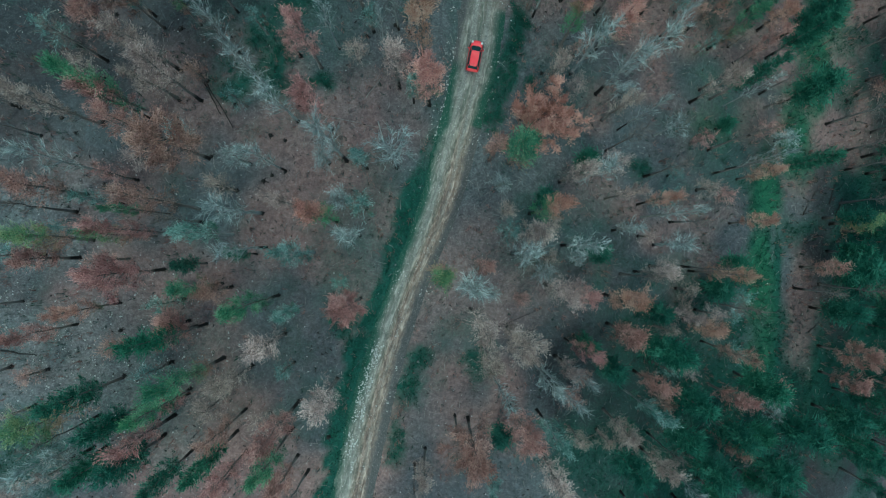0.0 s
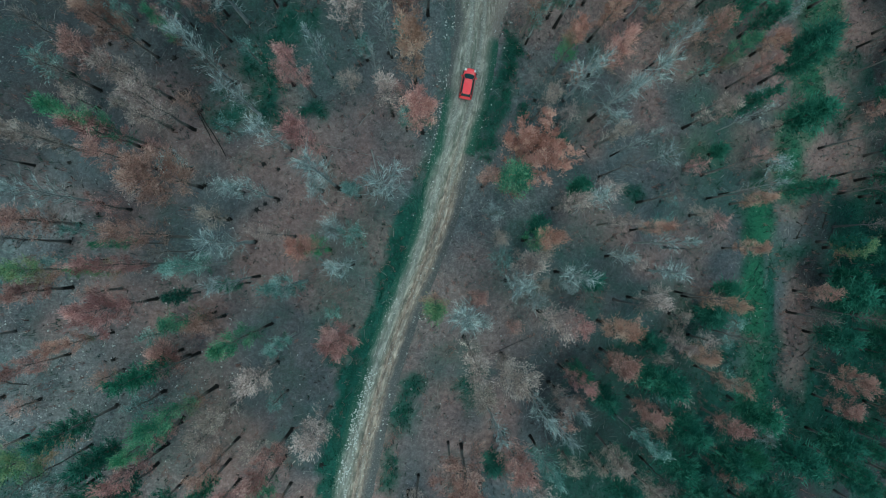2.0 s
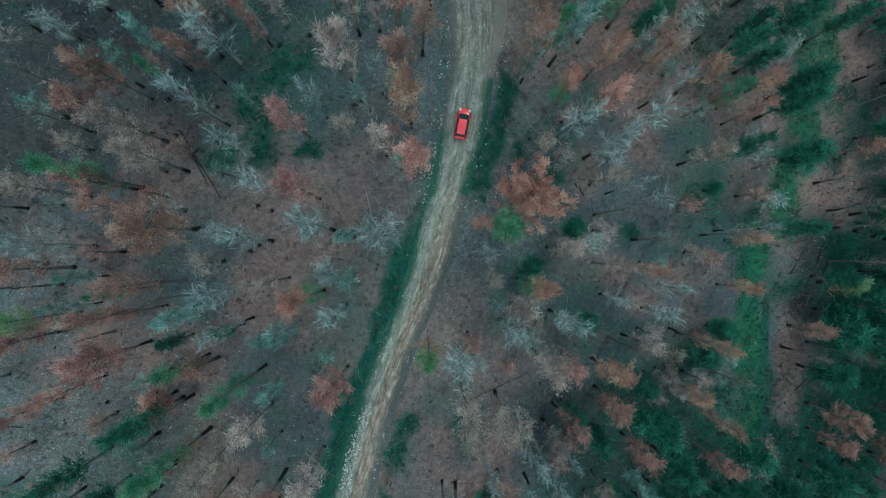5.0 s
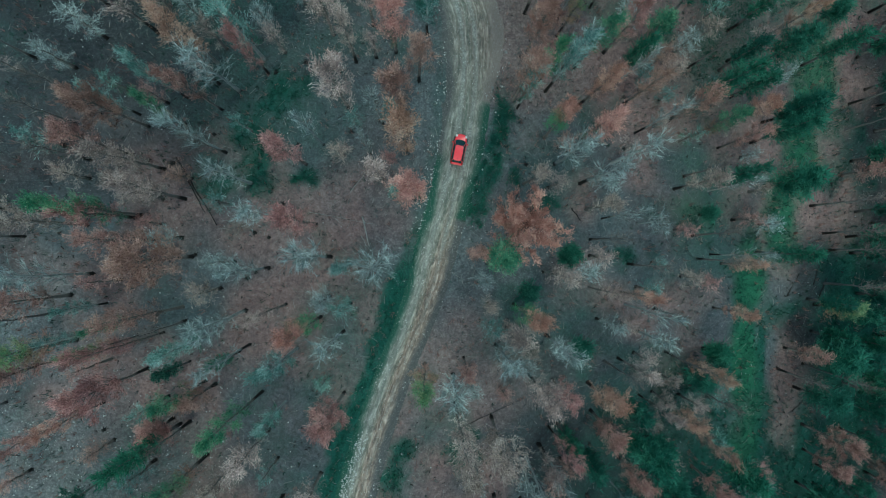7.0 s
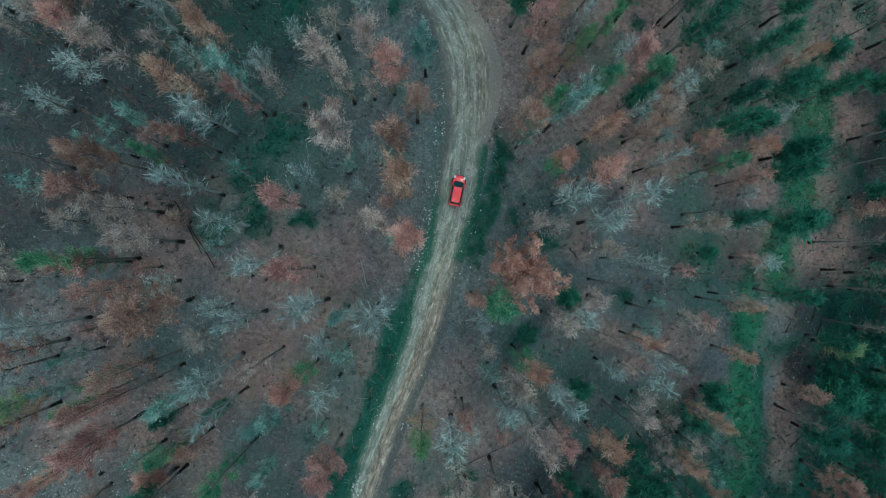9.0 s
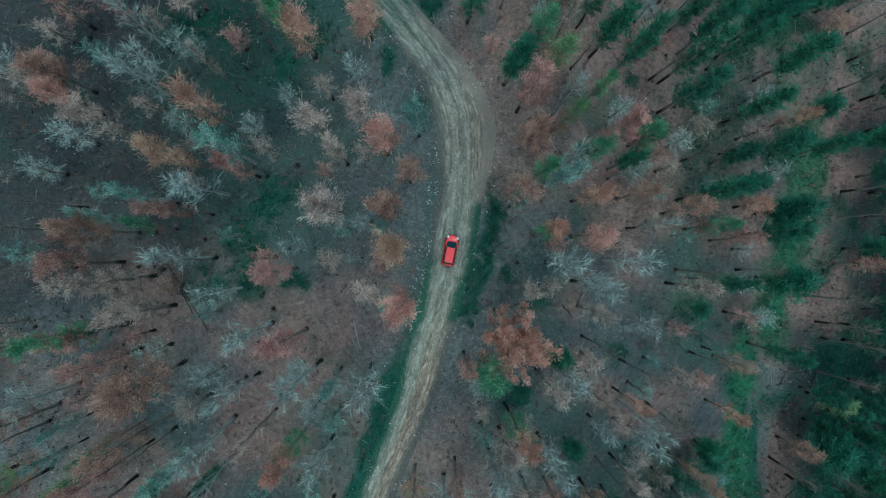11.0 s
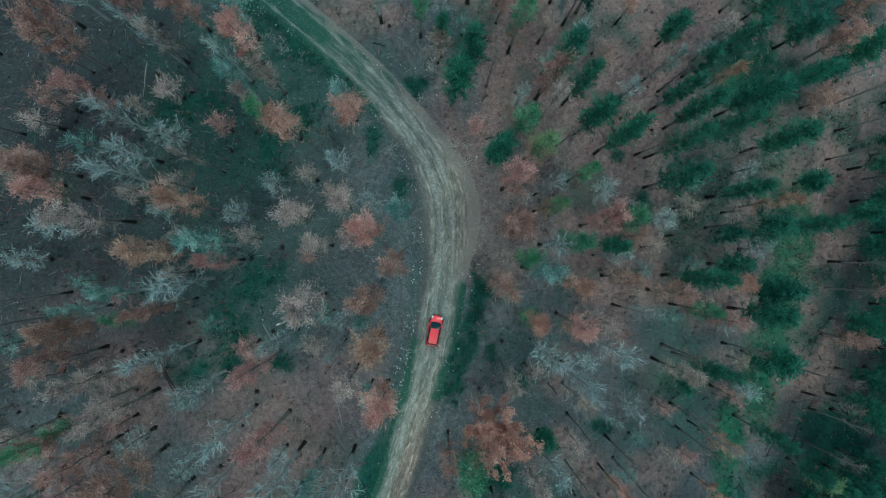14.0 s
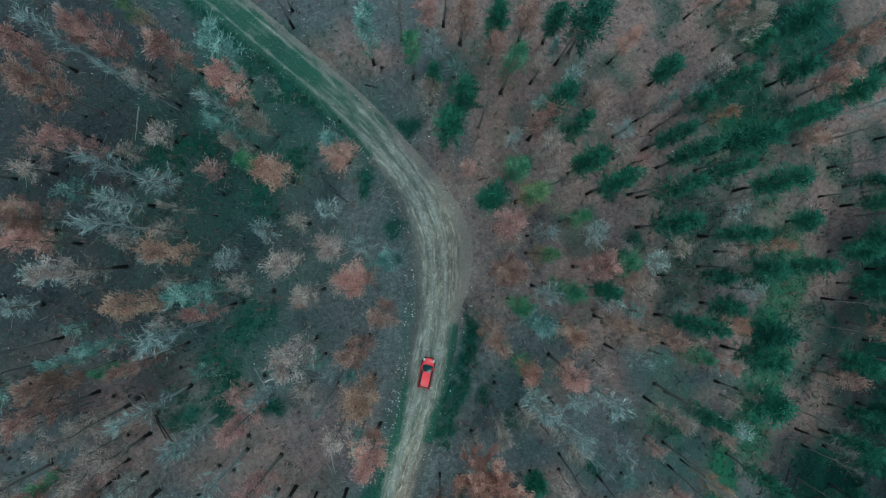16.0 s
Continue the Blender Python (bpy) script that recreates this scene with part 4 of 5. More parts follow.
tree("pale", 13.5, 30.1, 18.3, 1.7)
tree("pale", 17.3, 32.5, 20.5, 2.3)
tree("pale", -18.1, 34.9, 16.9, 2.8)
tree("pale", 1.8, 39.0, 16.1, 2.3)
tree("pale", -4.7, 51.6, 13.1, 2.1)
tree("pale", -15.5, 52.6, 15.9, 1.8)
tree("pale", 35.7, 58.9, 11.0, 1.7)
tree("pale", -16.6, 61.1, 16.4, 3.1)
tree("pale", -1.4, 64.1, 18.0, 2.4)
tree("pale", 21.0, 64.8, 10.1, 1.6)
tree("green", -16.6, -21.9, 18.0, 2.2)
tree("green", -28.3, -16.6, 15.5, 1.9)
tree("green", -24.5, -13.0, 17.7, 2.5)
tree("green", -18.1, -5.6, 19.8, 2.1)
tree("green", -24.6, -4.1, 14.4, 1.9)
tree("green", -30.3, 4.1, 14.5, 1.1)
tree("green", 10.3, 11.0, 17.7, 3.3)
tree("green", -32.0, 15.7, 20.5, 2.3)
tree("green", -27.1, 26.7, 12.4, 1.4)
tree("green", 38.4, 27.5, 14.6, 2.1)
tree("green", 16.4, 33.7, 15.5, 2.1)
tree("green", 21.2, 35.8, 17.6, 2.4)
tree("green", 30.0, 38.8, 11.9, 2.9)
tree("green", 23.4, 44.0, 14.2, 1.8)
tree("green", -13.0, 49.0, 16.3, 1.8)
tree("green", 15.7, 49.1, 18.1, 2.6)
tree("green", 15.3, 61.0, 17.7, 2.4)
tree("green", 3.7, 62.4, 17.4, 1.9)
tree("broad", 12.5, 14.1, 15.0, 6.6)
tree("rust", 40.1, -26.4, 9.9, 2.1)
tree("rust", -16.0, -25.3, 13.2, 2.4)
tree("rust", -21.9, -24.4, 13.2, 2.5)
tree("rust", 5.1, -21.7, 18.0, 4.5)
tree("rust", 10.7, -20.5, 16.4, 3.0)
tree("rust", -30.1, -19.7, 14.0, 2.6)
tree("rust", -22.0, -19.3, 14.0, 2.3)
tree("rust", 39.8, -19.2, 12.1, 2.1)
tree("rust", -15.7, -18.5, 17.7, 2.7)
tree("rust", -28.5, -17.2, 7.1, 1.9)
tree("rust", 28.0, -16.6, 12.2, 2.3)
tree("rust", 58.4, -14.5, 12.5, 3.2)
tree("rust", 38.3, -12.9, 14.4, 1.9)
tree("rust", 18.1, -11.9, 15.2, 1.9)
tree("rust", 24.0, -10.0, 14.3, 2.7)
tree("rust", -40.6, -8.7, 12.1, 2.0)
tree("rust", -28.4, -8.5, 7.0, 3.5)
tree("rust", -8.4, -6.1, 16.3, 3.2)
tree("rust", 18.5, -5.5, 13.2, 2.4)
tree("rust", -23.5, -4.5, 10.4, 2.3)
tree("rust", 54.3, -2.6, 9.2, 2.2)
tree("rust", -31.1, -2.4, 16.6, 3.4)
tree("rust", 6.6, -2.1, 13.2, 1.9)
tree("rust", -40.4, -1.0, 11.8, 2.3)
tree("rust", -29.3, 1.8, 19.6, 1.8)
tree("rust", -27.2, 4.8, 18.9, 2.5)
tree("rust", -39.7, 6.3, 13.5, 2.8)
tree("rust", -26.1, 10.8, 16.8, 4.7)
tree("rust", 7.7, 11.4, 14.7, 1.9)
tree("rust", -30.5, 12.7, 15.4, 2.5)
tree("rust", -11.8, 14.7, 17.8, 2.5)
tree("rust", -32.8, 15.4, 16.2, 2.7)
tree("rust", -13.0, 22.1, 17.7, 2.3)
tree("rust", -33.0, 22.8, 15.6, 2.4)
tree("rust", 63.4, 22.8, 9.5, 2.9)
tree("rust", 42.5, 26.0, 12.8, 2.0)
tree("rust", -31.4, 26.3, 16.5, 3.2)
tree("rust", -22.9, 28.5, 17.3, 1.7)
tree("rust", -1.3, 29.2, 16.8, 2.9)
tree("rust", 34.8, 29.5, 14.8, 2.7)
tree("rust", 12.9, 31.1, 19.6, 2.6)
tree("rust", 28.3, 31.4, 14.6, 2.2)
tree("rust", 0.8, 33.0, 14.8, 2.9)
tree("rust", -17.6, 33.2, 15.1, 1.7)
tree("rust", 14.9, 37.8, 15.2, 3.2)
tree("rust", 25.3, 38.0, 18.0, 2.7)
tree("rust", 14.5, 42.6, 19.0, 2.8)
tree("rust", -36.8, 43.0, 12.3, 3.8)
tree("rust", -31.3, 50.7, 15.8, 2.1)
tree("rust", 19.1, 54.9, 16.3, 2.8)
tree("rust", 59.4, 56.0, 7.0, 2.9)
tree("rust", -34.4, 56.5, 16.0, 3.8)
tree("rust", -28.3, 60.8, 18.4, 3.3)
tree("rust", -37.7, 61.6, 12.9, 2.6)
tree("rust", -22.6, 61.8, 14.2, 3.0)
tree("rust", 13.7, 65.0, 11.1, 2.2)
tree("rust", 9.8, 67.4, 13.5, 2.6)
tree("rust", 61.8, 68.1, 14.2, 3.2)
tree("rust", 17.8, 68.4, 10.8, 2.7)
tree("rust", 5.6, 69.0, 9.3, 2.4)
tree("orange", 35.4, -9.7, 11.6, 2.2)
tree("orange", -35.9, -6.3, 13.1, 1.7)
tree("orange", 23.5, -6.1, 14.1, 2.6)
tree("orange", 36.0, -3.0, 16.9, 1.8)
tree("orange", 42.2, 3.6, 11.6, 1.8)
tree("orange", 28.1, 6.0, 12.9, 1.6)
tree("orange", 43.3, 9.8, 10.9, 2.0)
tree("orange", 0.1, 18.1, 16.8, 3.2)
tree("orange", -0.7, 24.2, 18.5, 3.1)
tree("orange", 22.0, 26.4, 17.1, 2.7)
tree("orange", 46.1, 30.7, 9.0, 2.4)
tree("orange", 22.0, 31.0, 17.0, 2.1)
tree("orange", -23.5, 34.2, 17.1, 2.7)
tree("orange", -2.1, 36.5, 15.3, 3.2)
tree("orange", -20.8, 39.2, 16.6, 2.4)
tree("orange", -35.7, 40.3, 12.7, 2.4)
tree("orange", 48.6, 41.1, 15.5, 1.7)
tree("orange", -11.2, 48.4, 14.8, 2.9)
tree("orange", -4.3, 51.1, 11.7, 3.2)
tree("orange", -15.8, 57.6, 15.7, 3.0)
tree("orange", 43.8, 58.0, 10.7, 1.5)
tree("orange", 30.4, 66.0, 12.5, 1.9)
tree("mixed", -11.2, 3.4, 19.5, 2.2)
tree("mixed", 13.1, 4.6, 20.1, 2.3)
tree("mixed", 17.1, 26.4, 16.5, 2.2)
tree("tan", 29.2, -27.4, 11.9, 2.7)
tree("tan", 14.7, -26.6, 14.3, 2.9)
tree("tan", -0.4, -25.4, 12.4, 2.1)
tree("tan", -39.0, -23.1, 13.9, 2.2)
tree("tan", 23.8, -21.8, 13.7, 2.4)
tree("tan", -11.2, -16.0, 15.2, 2.9)
tree("tan", 16.6, -14.1, 13.1, 1.9)
tree("tan", -21.2, -14.1, 12.4, 2.6)
tree("tan", 7.1, -12.3, 18.3, 2.3)
tree("tan", -17.4, -10.3, 14.3, 2.6)
tree("tan", 10.3, -10.1, 18.9, 4.1)
tree("tan", 31.0, -8.2, 14.1, 1.4)
tree("tan", 5.4, -7.7, 20.5, 2.7)
tree("tan", 15.2, -4.6, 15.8, 2.9)
tree("tan", 27.8, -3.0, 13.8, 1.9)
tree("tan", 12.3, 1.6, 12.8, 2.8)
tree("tan", -15.3, 5.0, 16.8, 1.6)
tree("tan", 23.5, 6.7, 14.0, 1.5)
tree("tan", 17.2, 8.8, 16.0, 2.1)
tree("tan", -38.0, 14.5, 16.2, 2.3)
tree("tan", 23.0, 17.1, 12.7, 2.2)
tree("tan", -27.1, 17.7, 17.4, 2.4)
tree("tan", -3.6, 20.1, 15.3, 2.3)
tree("tan", 35.8, 20.1, 14.5, 2.3)
tree("tan", 14.4, 20.3, 16.0, 1.9)
tree("tan", -29.4, 21.2, 15.7, 2.3)
tree("tan", -7.8, 29.0, 18.5, 3.6)
tree("tan", -7.0, 35.0, 15.8, 2.0)
tree("tan", -30.4, 37.6, 16.4, 2.7)
tree("tan", -9.8, 38.3, 13.8, 2.9)
tree("tan", -4.9, 39.8, 14.3, 2.7)
tree("tan", -20.2, 43.9, 16.2, 0.9)
tree("tan", -15.3, 51.3, 12.8, 1.7)
tree("tan", 19.1, 51.5, 18.3, 2.0)
tree("tan", -13.2, 54.2, 12.2, 2.2)
tree("tan", -25.1, 57.6, 13.2, 1.8)
tree("tan", 6.0, 59.1, 10.4, 2.4)
tree("tan", 19.4, 62.6, 10.3, 1.8)
tree("tan", 46.5, 69.3, 13.9, 3.6)
tree("yellow", -39.3, -17.4, 13.3, 3.4)
tree("yellow", 1.6, -2.8, 17.6, 2.3)
tree("yellow", -38.9, 1.1, 14.1, 2.7)
tree("yellow", -32.0, 1.5, 15.3, 1.6)
tree("yellow", 59.3, 3.7, 9.9, 2.7)
tree("yellow", 18.8, 39.8, 17.6, 1.8)
tree("yellow", 17.4, 46.5, 16.7, 2.9)


# ---- the forest beyond the trees set out above ----
def scatter_trees(seed, count, inside, choose, gap=3.2):
    rng = random.Random(seed)
    feet = [(o.location.x, o.location.y) for o in scene.collection.objects if o.parent is None and o.get("category") == "tree"]
    made, tries = 0, 0
    while made < count and tries < count * 60:
        tries += 1
        x, y = rng.uniform(-66, 92), rng.uniform(-50, 92)
        d, w, s = off_road([x], [y])
        if not inside(x, y) or (44 < x < 51.5 and -18 < y < 14) or abs(d[0]) < w[0] + 4.5 or any((x - a) ** 2 + (y - b) ** 2 < gap * gap for a, b in feet):
            continue
        kind, height = choose(rng, x, y)
        tree(kind, x, y, height, rng.uniform(1.9, 3.0))
        feet.append((x, y))
        made += 1


def outer(x, y):
    return x < -46 or x > 86 or y < -34 or y > 66


def mixed(rng, x, y):
    if x > 25:
        return rng.choice([("pine", rng.uniform(12, 15)), ("pine", rng.uniform(10, 14)), ("tan", rng.uniform(11, 14))])
    return rng.choice([("rust", rng.uniform(12, 16)), ("bare", rng.uniform(12, 16)), ("tan", rng.uniform(12, 15)), ("yellow", rng.uniform(12, 15))])


scatter_trees(5, 44, outer, mixed, 4.0)


def strip_east(y):
    """East side of the open burnt strip beyond the grass track."""
    return float(np.interp(y, (-30, -13, 0, 7, 15, 27, 42, 57, 70), (60, 58.7, 59.5, 61, 64, 66, 69, 73, 74)))


def east_wood(x, y):
    return strip_east(y) - 3 < x < 84 and -34 < y < 52


scatter_trees(8, 92, east_wood, lambda rng, x, y: (rng.choice(("pine", "pine", "pine", "pine", "pine", "rust")), rng.uniform(9, 13)), 2.5)
scatter_trees(6, 16, lambda x, y: 26 < x < 52 and y < -14, lambda rng, x, y: (rng.choice(("pine", "pine", "bare", "pale")), rng.uniform(7, 12)), 2.6)
scatter_trees(14, 16, lambda x, y: 36 < x < 80 and 58 < y < 84, lambda rng, x, y: (rng.choice(("pine", "rust", "rust", "tan", "pine")), rng.uniform(9, 13)), 3.0)
scatter_trees(15, 60, lambda x, y: -46 < x < 0 and -27 < y < 66, lambda rng, x, y: ("sapling", rng.uniform(5, 9)), 2.0)
scatter_trees(16, 90, lambda x, y: 6 < x < 50 and -27 < y < 66, lambda rng, x, y: (rng.choice(("sapling", "sapling", "sapling", "pine")) if y < 18 else "sapling", rng.uniform(4, 8)), 2.0)

# ---- undergrowth ----
def undergrowth(name, label, mat, count, seed, box, size, leaves, dense, most=9.0):
    """Low clumps of leaves where cover is thick, as one carpet."""
    rng = np.random.default_rng(seed)
    x, y = rng.uniform(box[0], box[1], count), rng.uniform(box[2], box[3], count)
    d, w, s = off_road(x, y)
    thick = cover(x, y)
    keep = (thick > dense) & (thick < most) & (abs(d) > w + 0.15)
    x, y = x[keep], y[keep]
    z = land(x, y)
    n = len(x)
    k = leaves
    cx = np.repeat(x, k) + rng.normal(0, 0.22, n * k)
    cy = np.repeat(y, k) + rng.normal(0, 0.22, n * k)
    cz = np.repeat(z, k) + np.abs(rng.normal(0, 0.16, n * k)) * np.repeat(rng.uniform(0.4, 1.6, n), k) + 0.04
    t = rng.uniform(0, 6.28, n * k)
    r = size * rng.uniform(0.6, 1.4, n * k)
    ax, ay, az = np.cos(t) * r, np.sin(t) * r, rng.normal(0, 0.45, n * k) * r
    bx, by, bz = -np.sin(t) * r * 0.55, np.cos(t) * r * 0.55, rng.normal(0, 0.45, n * k) * r
    v = np.stack([np.stack([cx - ax, cy - ay, cz - az], 1), np.stack([cx - bx, cy - by, cz - bz], 1), np.stack([cx + ax, cy + ay, cz + az], 1), np.stack([cx + bx, cy + by, cz + bz], 1)], 1).reshape(-1, 3)
    f = np.arange(len(v)).reshape(-1, 4)
    me = mesh_from(name, v.tolist(), f.tolist(), mat)
    return tagged(new(name, me), label, "undergrowth", kind="stuff")


undergrowth("bramble", "low dark green brambles and moss over the forest floor", LEAF_BRAMBLE, 90000, 21, (-60, 84, -42, 82), 0.085, 5, 0.55)
undergrowth("dry_bracken", "scattered brown dead bracken and fallen leaves", LEAF_TAN, 3500, 22, (-60, 84, -42, 82), 0.055, 3, -1.0, 0.45)
undergrowth("fallen_leaves", "rust-coloured fallen leaves on the ground", LEAF_RUST, 4500, 23, (-60, 84, -42, 82), 0.055, 3, -1.0, 0.45)


def brush(name, label, mat, count, seed, tall):
    """Upright dry stalks and twigs in loose tufts all over the slope."""
    rng = np.random.default_rng(seed)
    x, y = rng.uniform(-58, 80, count), rng.uniform(-38, 78, count)
    d, w, s = off_road(x, y)
    keep = (abs(d) > w + 0.9) & (grain(x, y, 4.0) + 0.6 * grain(x, y, 1.4) + rng.normal(0, 0.35, count) > 0.05)
    x, y = x[keep], y[keep]
    k = 7
    n = len(x) * k
    bx, by = np.repeat(x, k) + rng.normal(0, 0.12, n), np.repeat(y, k) + rng.normal(0, 0.12, n)
    bz = np.repeat(land(x, y), k) - 0.03
    high = np.repeat(rng.uniform(0.35, 1.0, len(x)), k) * tall * rng.uniform(0.6, 1.2, n)
    t = rng.uniform(0, 6.28, n)
    out = rng.uniform(0.1, 0.55, n) * high
    wide = 0.028
    v = np.stack([np.stack([bx - np.sin(t) * wide, by + np.cos(t) * wide, bz], 1), np.stack([bx + np.sin(t) * wide, by - np.cos(t) * wide, bz], 1),
                  np.stack([bx + np.cos(t) * out, by + np.sin(t) * out, bz + high], 1)], 1).reshape(-1, 3)
    me = mesh_from(name, v.tolist(), np.arange(len(v)).reshape(-1, 3).tolist(), mat)
    return tagged(new(name, me), label, "undergrowth", kind="stuff")


brush("dry_stalks", "grey dry stalks and seedlings between the trees", TWIG_GREY, 9000, 41, 1.1)
brush("brown_brush", "brown dry brush and seedlings between the trees", LEAF_RUST, 9000, 42, 1.3)
brush("green_seedlings", "small dark green seedlings on the slope", LEAF_BRAMBLE, 7000, 43, 0.9)

# ---- bramble bushes on the road's banks ----
def bush_mesh(leaves):
    """A low mound of arching stems and small leaves."""
    c = Shape()
    for _ in range(9):
        t = random.uniform(0, 6.28)
        stem = bent(Vector((0, 0, 0.02)), Vector((math.cos(t), math.sin(t), 1.1)), random.uniform(0.5, 1.0), 4, 0.18, -0.28)
        c.blade(stem[0], stem[2] - stem[0], 0.02)
        c.blade(stem[2], stem[4] - stem[2], 0.015)
        for _ in range(leaves):
            p, d = along(stem, random.uniform(0.25, 1.0))
            c.leaf(p + Vector((random.gauss(0, 0.10), random.gauss(0, 0.10), random.gauss(0, 0.06))), random.uniform(0.04, 0.085), 0.5)
    return c.mesh("bramble_bush", LEAF_BRAMBLE)


random.seed(61)
BUSHES = [bush_mesh(16), bush_mesh(11), bush_mesh(20), bush_mesh(14)]


def bush(x, y, size):
    ob = tagged(new("bramble_bush", random.choice(BUSHES)), "dark green bramble bush on the bank beside the road", "bush", "bramble bushes")
    ob.matrix_world = pose(x, y, land(x, y) - 0.03, 0, 0, random.uniform(0, 360)) @ Matrix.Diagonal((size, size, size * random.uniform(0.7, 1.1), 1))


for k in range(84):
    y = random.uniform(15.5, 32)
    i = int(np.argmin(abs(LINE[:, 1] - y)))
    q = LINE[i, 2] + random.uniform(0.8, 3.2) + 0.9 * float(smooth(20, 29, y)) + random.gauss(0, 0.2)
    bush(LINE[i, 0] + SIDE[i, 0] * q, LINE[i, 1] + SIDE[i, 1] * q, random.uniform(0.55, 1.2))
for px, py, rx, ry in PATCHES:
    for k in range(5):
        x, y = px + random.gauss(0, 0.45) * rx, py + random.gauss(0, 0.45) * ry
        d, w, _ = off_road([x], [y])
        if abs(d[0]) > w[0] + 0.9:
            bush(x, y, random.uniform(0.5, 1.2))
for k in range(26):
    y = random.uniform(-30, 12)
    i = int(np.argmin(abs(LINE[:, 1] - y)))
    q = -LINE[i, 2] - random.uniform(1.2, 2.2)
    bush(LINE[i, 0] + SIDE[i, 0] * q, LINE[i, 1] + SIDE[i, 1] * q, random.uniform(0.35, 0.7))

# ---- stones ----
def pebble(s, x, y, z, r):
    """One rough angular stone."""
    base = len(s.v)
    e = Euler((random.uniform(0, 6), random.uniform(0, 6), random.uniform(0, 6))).to_matrix()
    for q in ((1, 0, 0), (-1, 0, 0), (0, 1, 0), (0, -1, 0), (0, 0, 1), (0, 0, -1)):
        s.v.append(Vector((x, y, z)) + e @ (Vector(q) * r * random.uniform(0.6, 1.25)))
    for a, b, c in ((0, 2, 4), (2, 1, 4), (1, 3, 4), (3, 0, 4), (2, 0, 5), (1, 2, 5), (3, 1, 5), (0, 3, 5)):
        s.f.append((base + a, base + b, base + c))


random.seed(31)
s = Shape()
for k in range(2700):
    i = random.randrange(40, len(LINE) - 60)
    west = random.random() < 0.72
    if float(grain(LINE[i, 0] * 2, LINE[i, 1], 2.2)) + random.gauss(0, 0.25) < (0.15 if LINE[i, 1] > 12 else 0.5):
        continue
    q = LINE[i, 2] + (random.choice((0.5, 0.8, 1.7) if LINE[i, 1] > 12 else (-0.75, -0.45, -0.15, 0.1)) + random.gauss(0, 0.16) if west else abs(random.gauss(0.2, 0.5)))
    x, y = LINE[i, 0] + SIDE[i, 0] * q * (-1 if west else 1), LINE[i, 1] + SIDE[i, 1] * q * (-1 if west else 1)
    pebble(s, x, y, (land(x, y) if q > LINE[i, 2] + 0.3 else hill(x, y)) + 0.05, random.choice((0.035, 0.05, 0.075, 0.115)))
for k in range(560):
    i = random.randrange(40, 150)
    q = -random.uniform(0.25, 1.0) * LINE[i, 2]
    x, y = LINE[i, 0] + SIDE[i, 0] * q, LINE[i, 1] + SIDE[i, 1] * q
    if float(grain(x * 1.6, y * 0.8, 1.3)) + 0.6 * float(grain(x, y, 6.0)) > 0.3:
        pebble(s, x, y, hill(x, y) + 0.06, random.choice((0.04, 0.07, 0.11, 0.15)))
for k in range(70):
    x, y = random.gauss(10.6, 0.9), random.gauss(37, 3.2)
    pebble(s, x, y, land(x, y) + 0.03, random.choice((0.04, 0.06, 0.09, 0.13)))
tagged(new("roadside_stones", s.mesh("roadside_stones", STONE)), "pale stones lying along the road's edges", "stones", kind="stuff")
s = Shape()
for k in range(1200):
    i = random.randrange(40, len(LINE) - 60)
    if LINE[i, 1] > 50 and random.random() < 0.8 or float(grain(LINE[i, 0] * 3, LINE[i, 1], 1.8)) < random.gauss(0, 0.2):
        continue
    q = random.uniform(-0.95, 0.95) * LINE[i, 2]
    x, y = LINE[i, 0] + SIDE[i, 0] * q, LINE[i, 1] + SIDE[i, 1] * q
    pebble(s, x, y, hill(x, y) + 0.05, random.choice((0.03, 0.05, 0.08)))
tagged(new("road_gravel", s.mesh("road_gravel", STONE)), "loose pale gravel on the road", "stones", kind="stuff")
s = Shape()
for k in range(2000):
    x, y = random.uniform(-55, 75), random.uniform(-34, 74)
    if x > 20 and random.random() < 0.7:
        continue
    d, w, _ = off_road([x], [y])
    if abs(d[0]) < w[0]:
        continue
    pebble(s, x, y, land(x, y) + 0.02, random.choice((0.04, 0.05, 0.07, 0.10)))
for k in range(1500):
    x, y = random.gauss(-38, 9), random.gauss(-12, 8)
    if float(grain(x, y, 2.0)) + random.gauss(0, 0.3) > 0.05:
        pebble(s, x, y, land(x, y) + 0.03, random.choice((0.05, 0.07, 0.09, 0.13)))
tagged(new("forest_stones", s.mesh("forest_stones", STONE)), "small pale stones strewn over the forest floor", "stones", kind="stuff")

# ---- dead wood ----
s = Shape()
for k in range(3600):
    x, y = random.uniform(-55, 75), random.uniform(-34, 74)
    d, w, _ = off_road([x], [y])
    if abs(d[0]) < w[0] + 0.4:
        continue
    t, long_ = random.uniform(0, 6.28), random.uniform(0.3, 1.3)
    a, b = Vector((x, y, land(x, y) + 0.03)), None
    x2, y2 = x + math.cos(t) * long_, y + math.sin(t) * long_
    b = Vector((x2, y2, land(x2, y2) + random.uniform(0.02, 0.12)))
    s.tube([a, a.lerp(b, 0.5) + Vector((random.gauss(0, 0.05), random.gauss(0, 0.05), 0.02)), b], [0.028, 0.022, 0.010], 3)
tagged(new("fallen_twigs", s.mesh("fallen_twigs", DEAD_WOOD)), "grey broken twigs strewn over the forest floor", "twigs", kind="stuff")




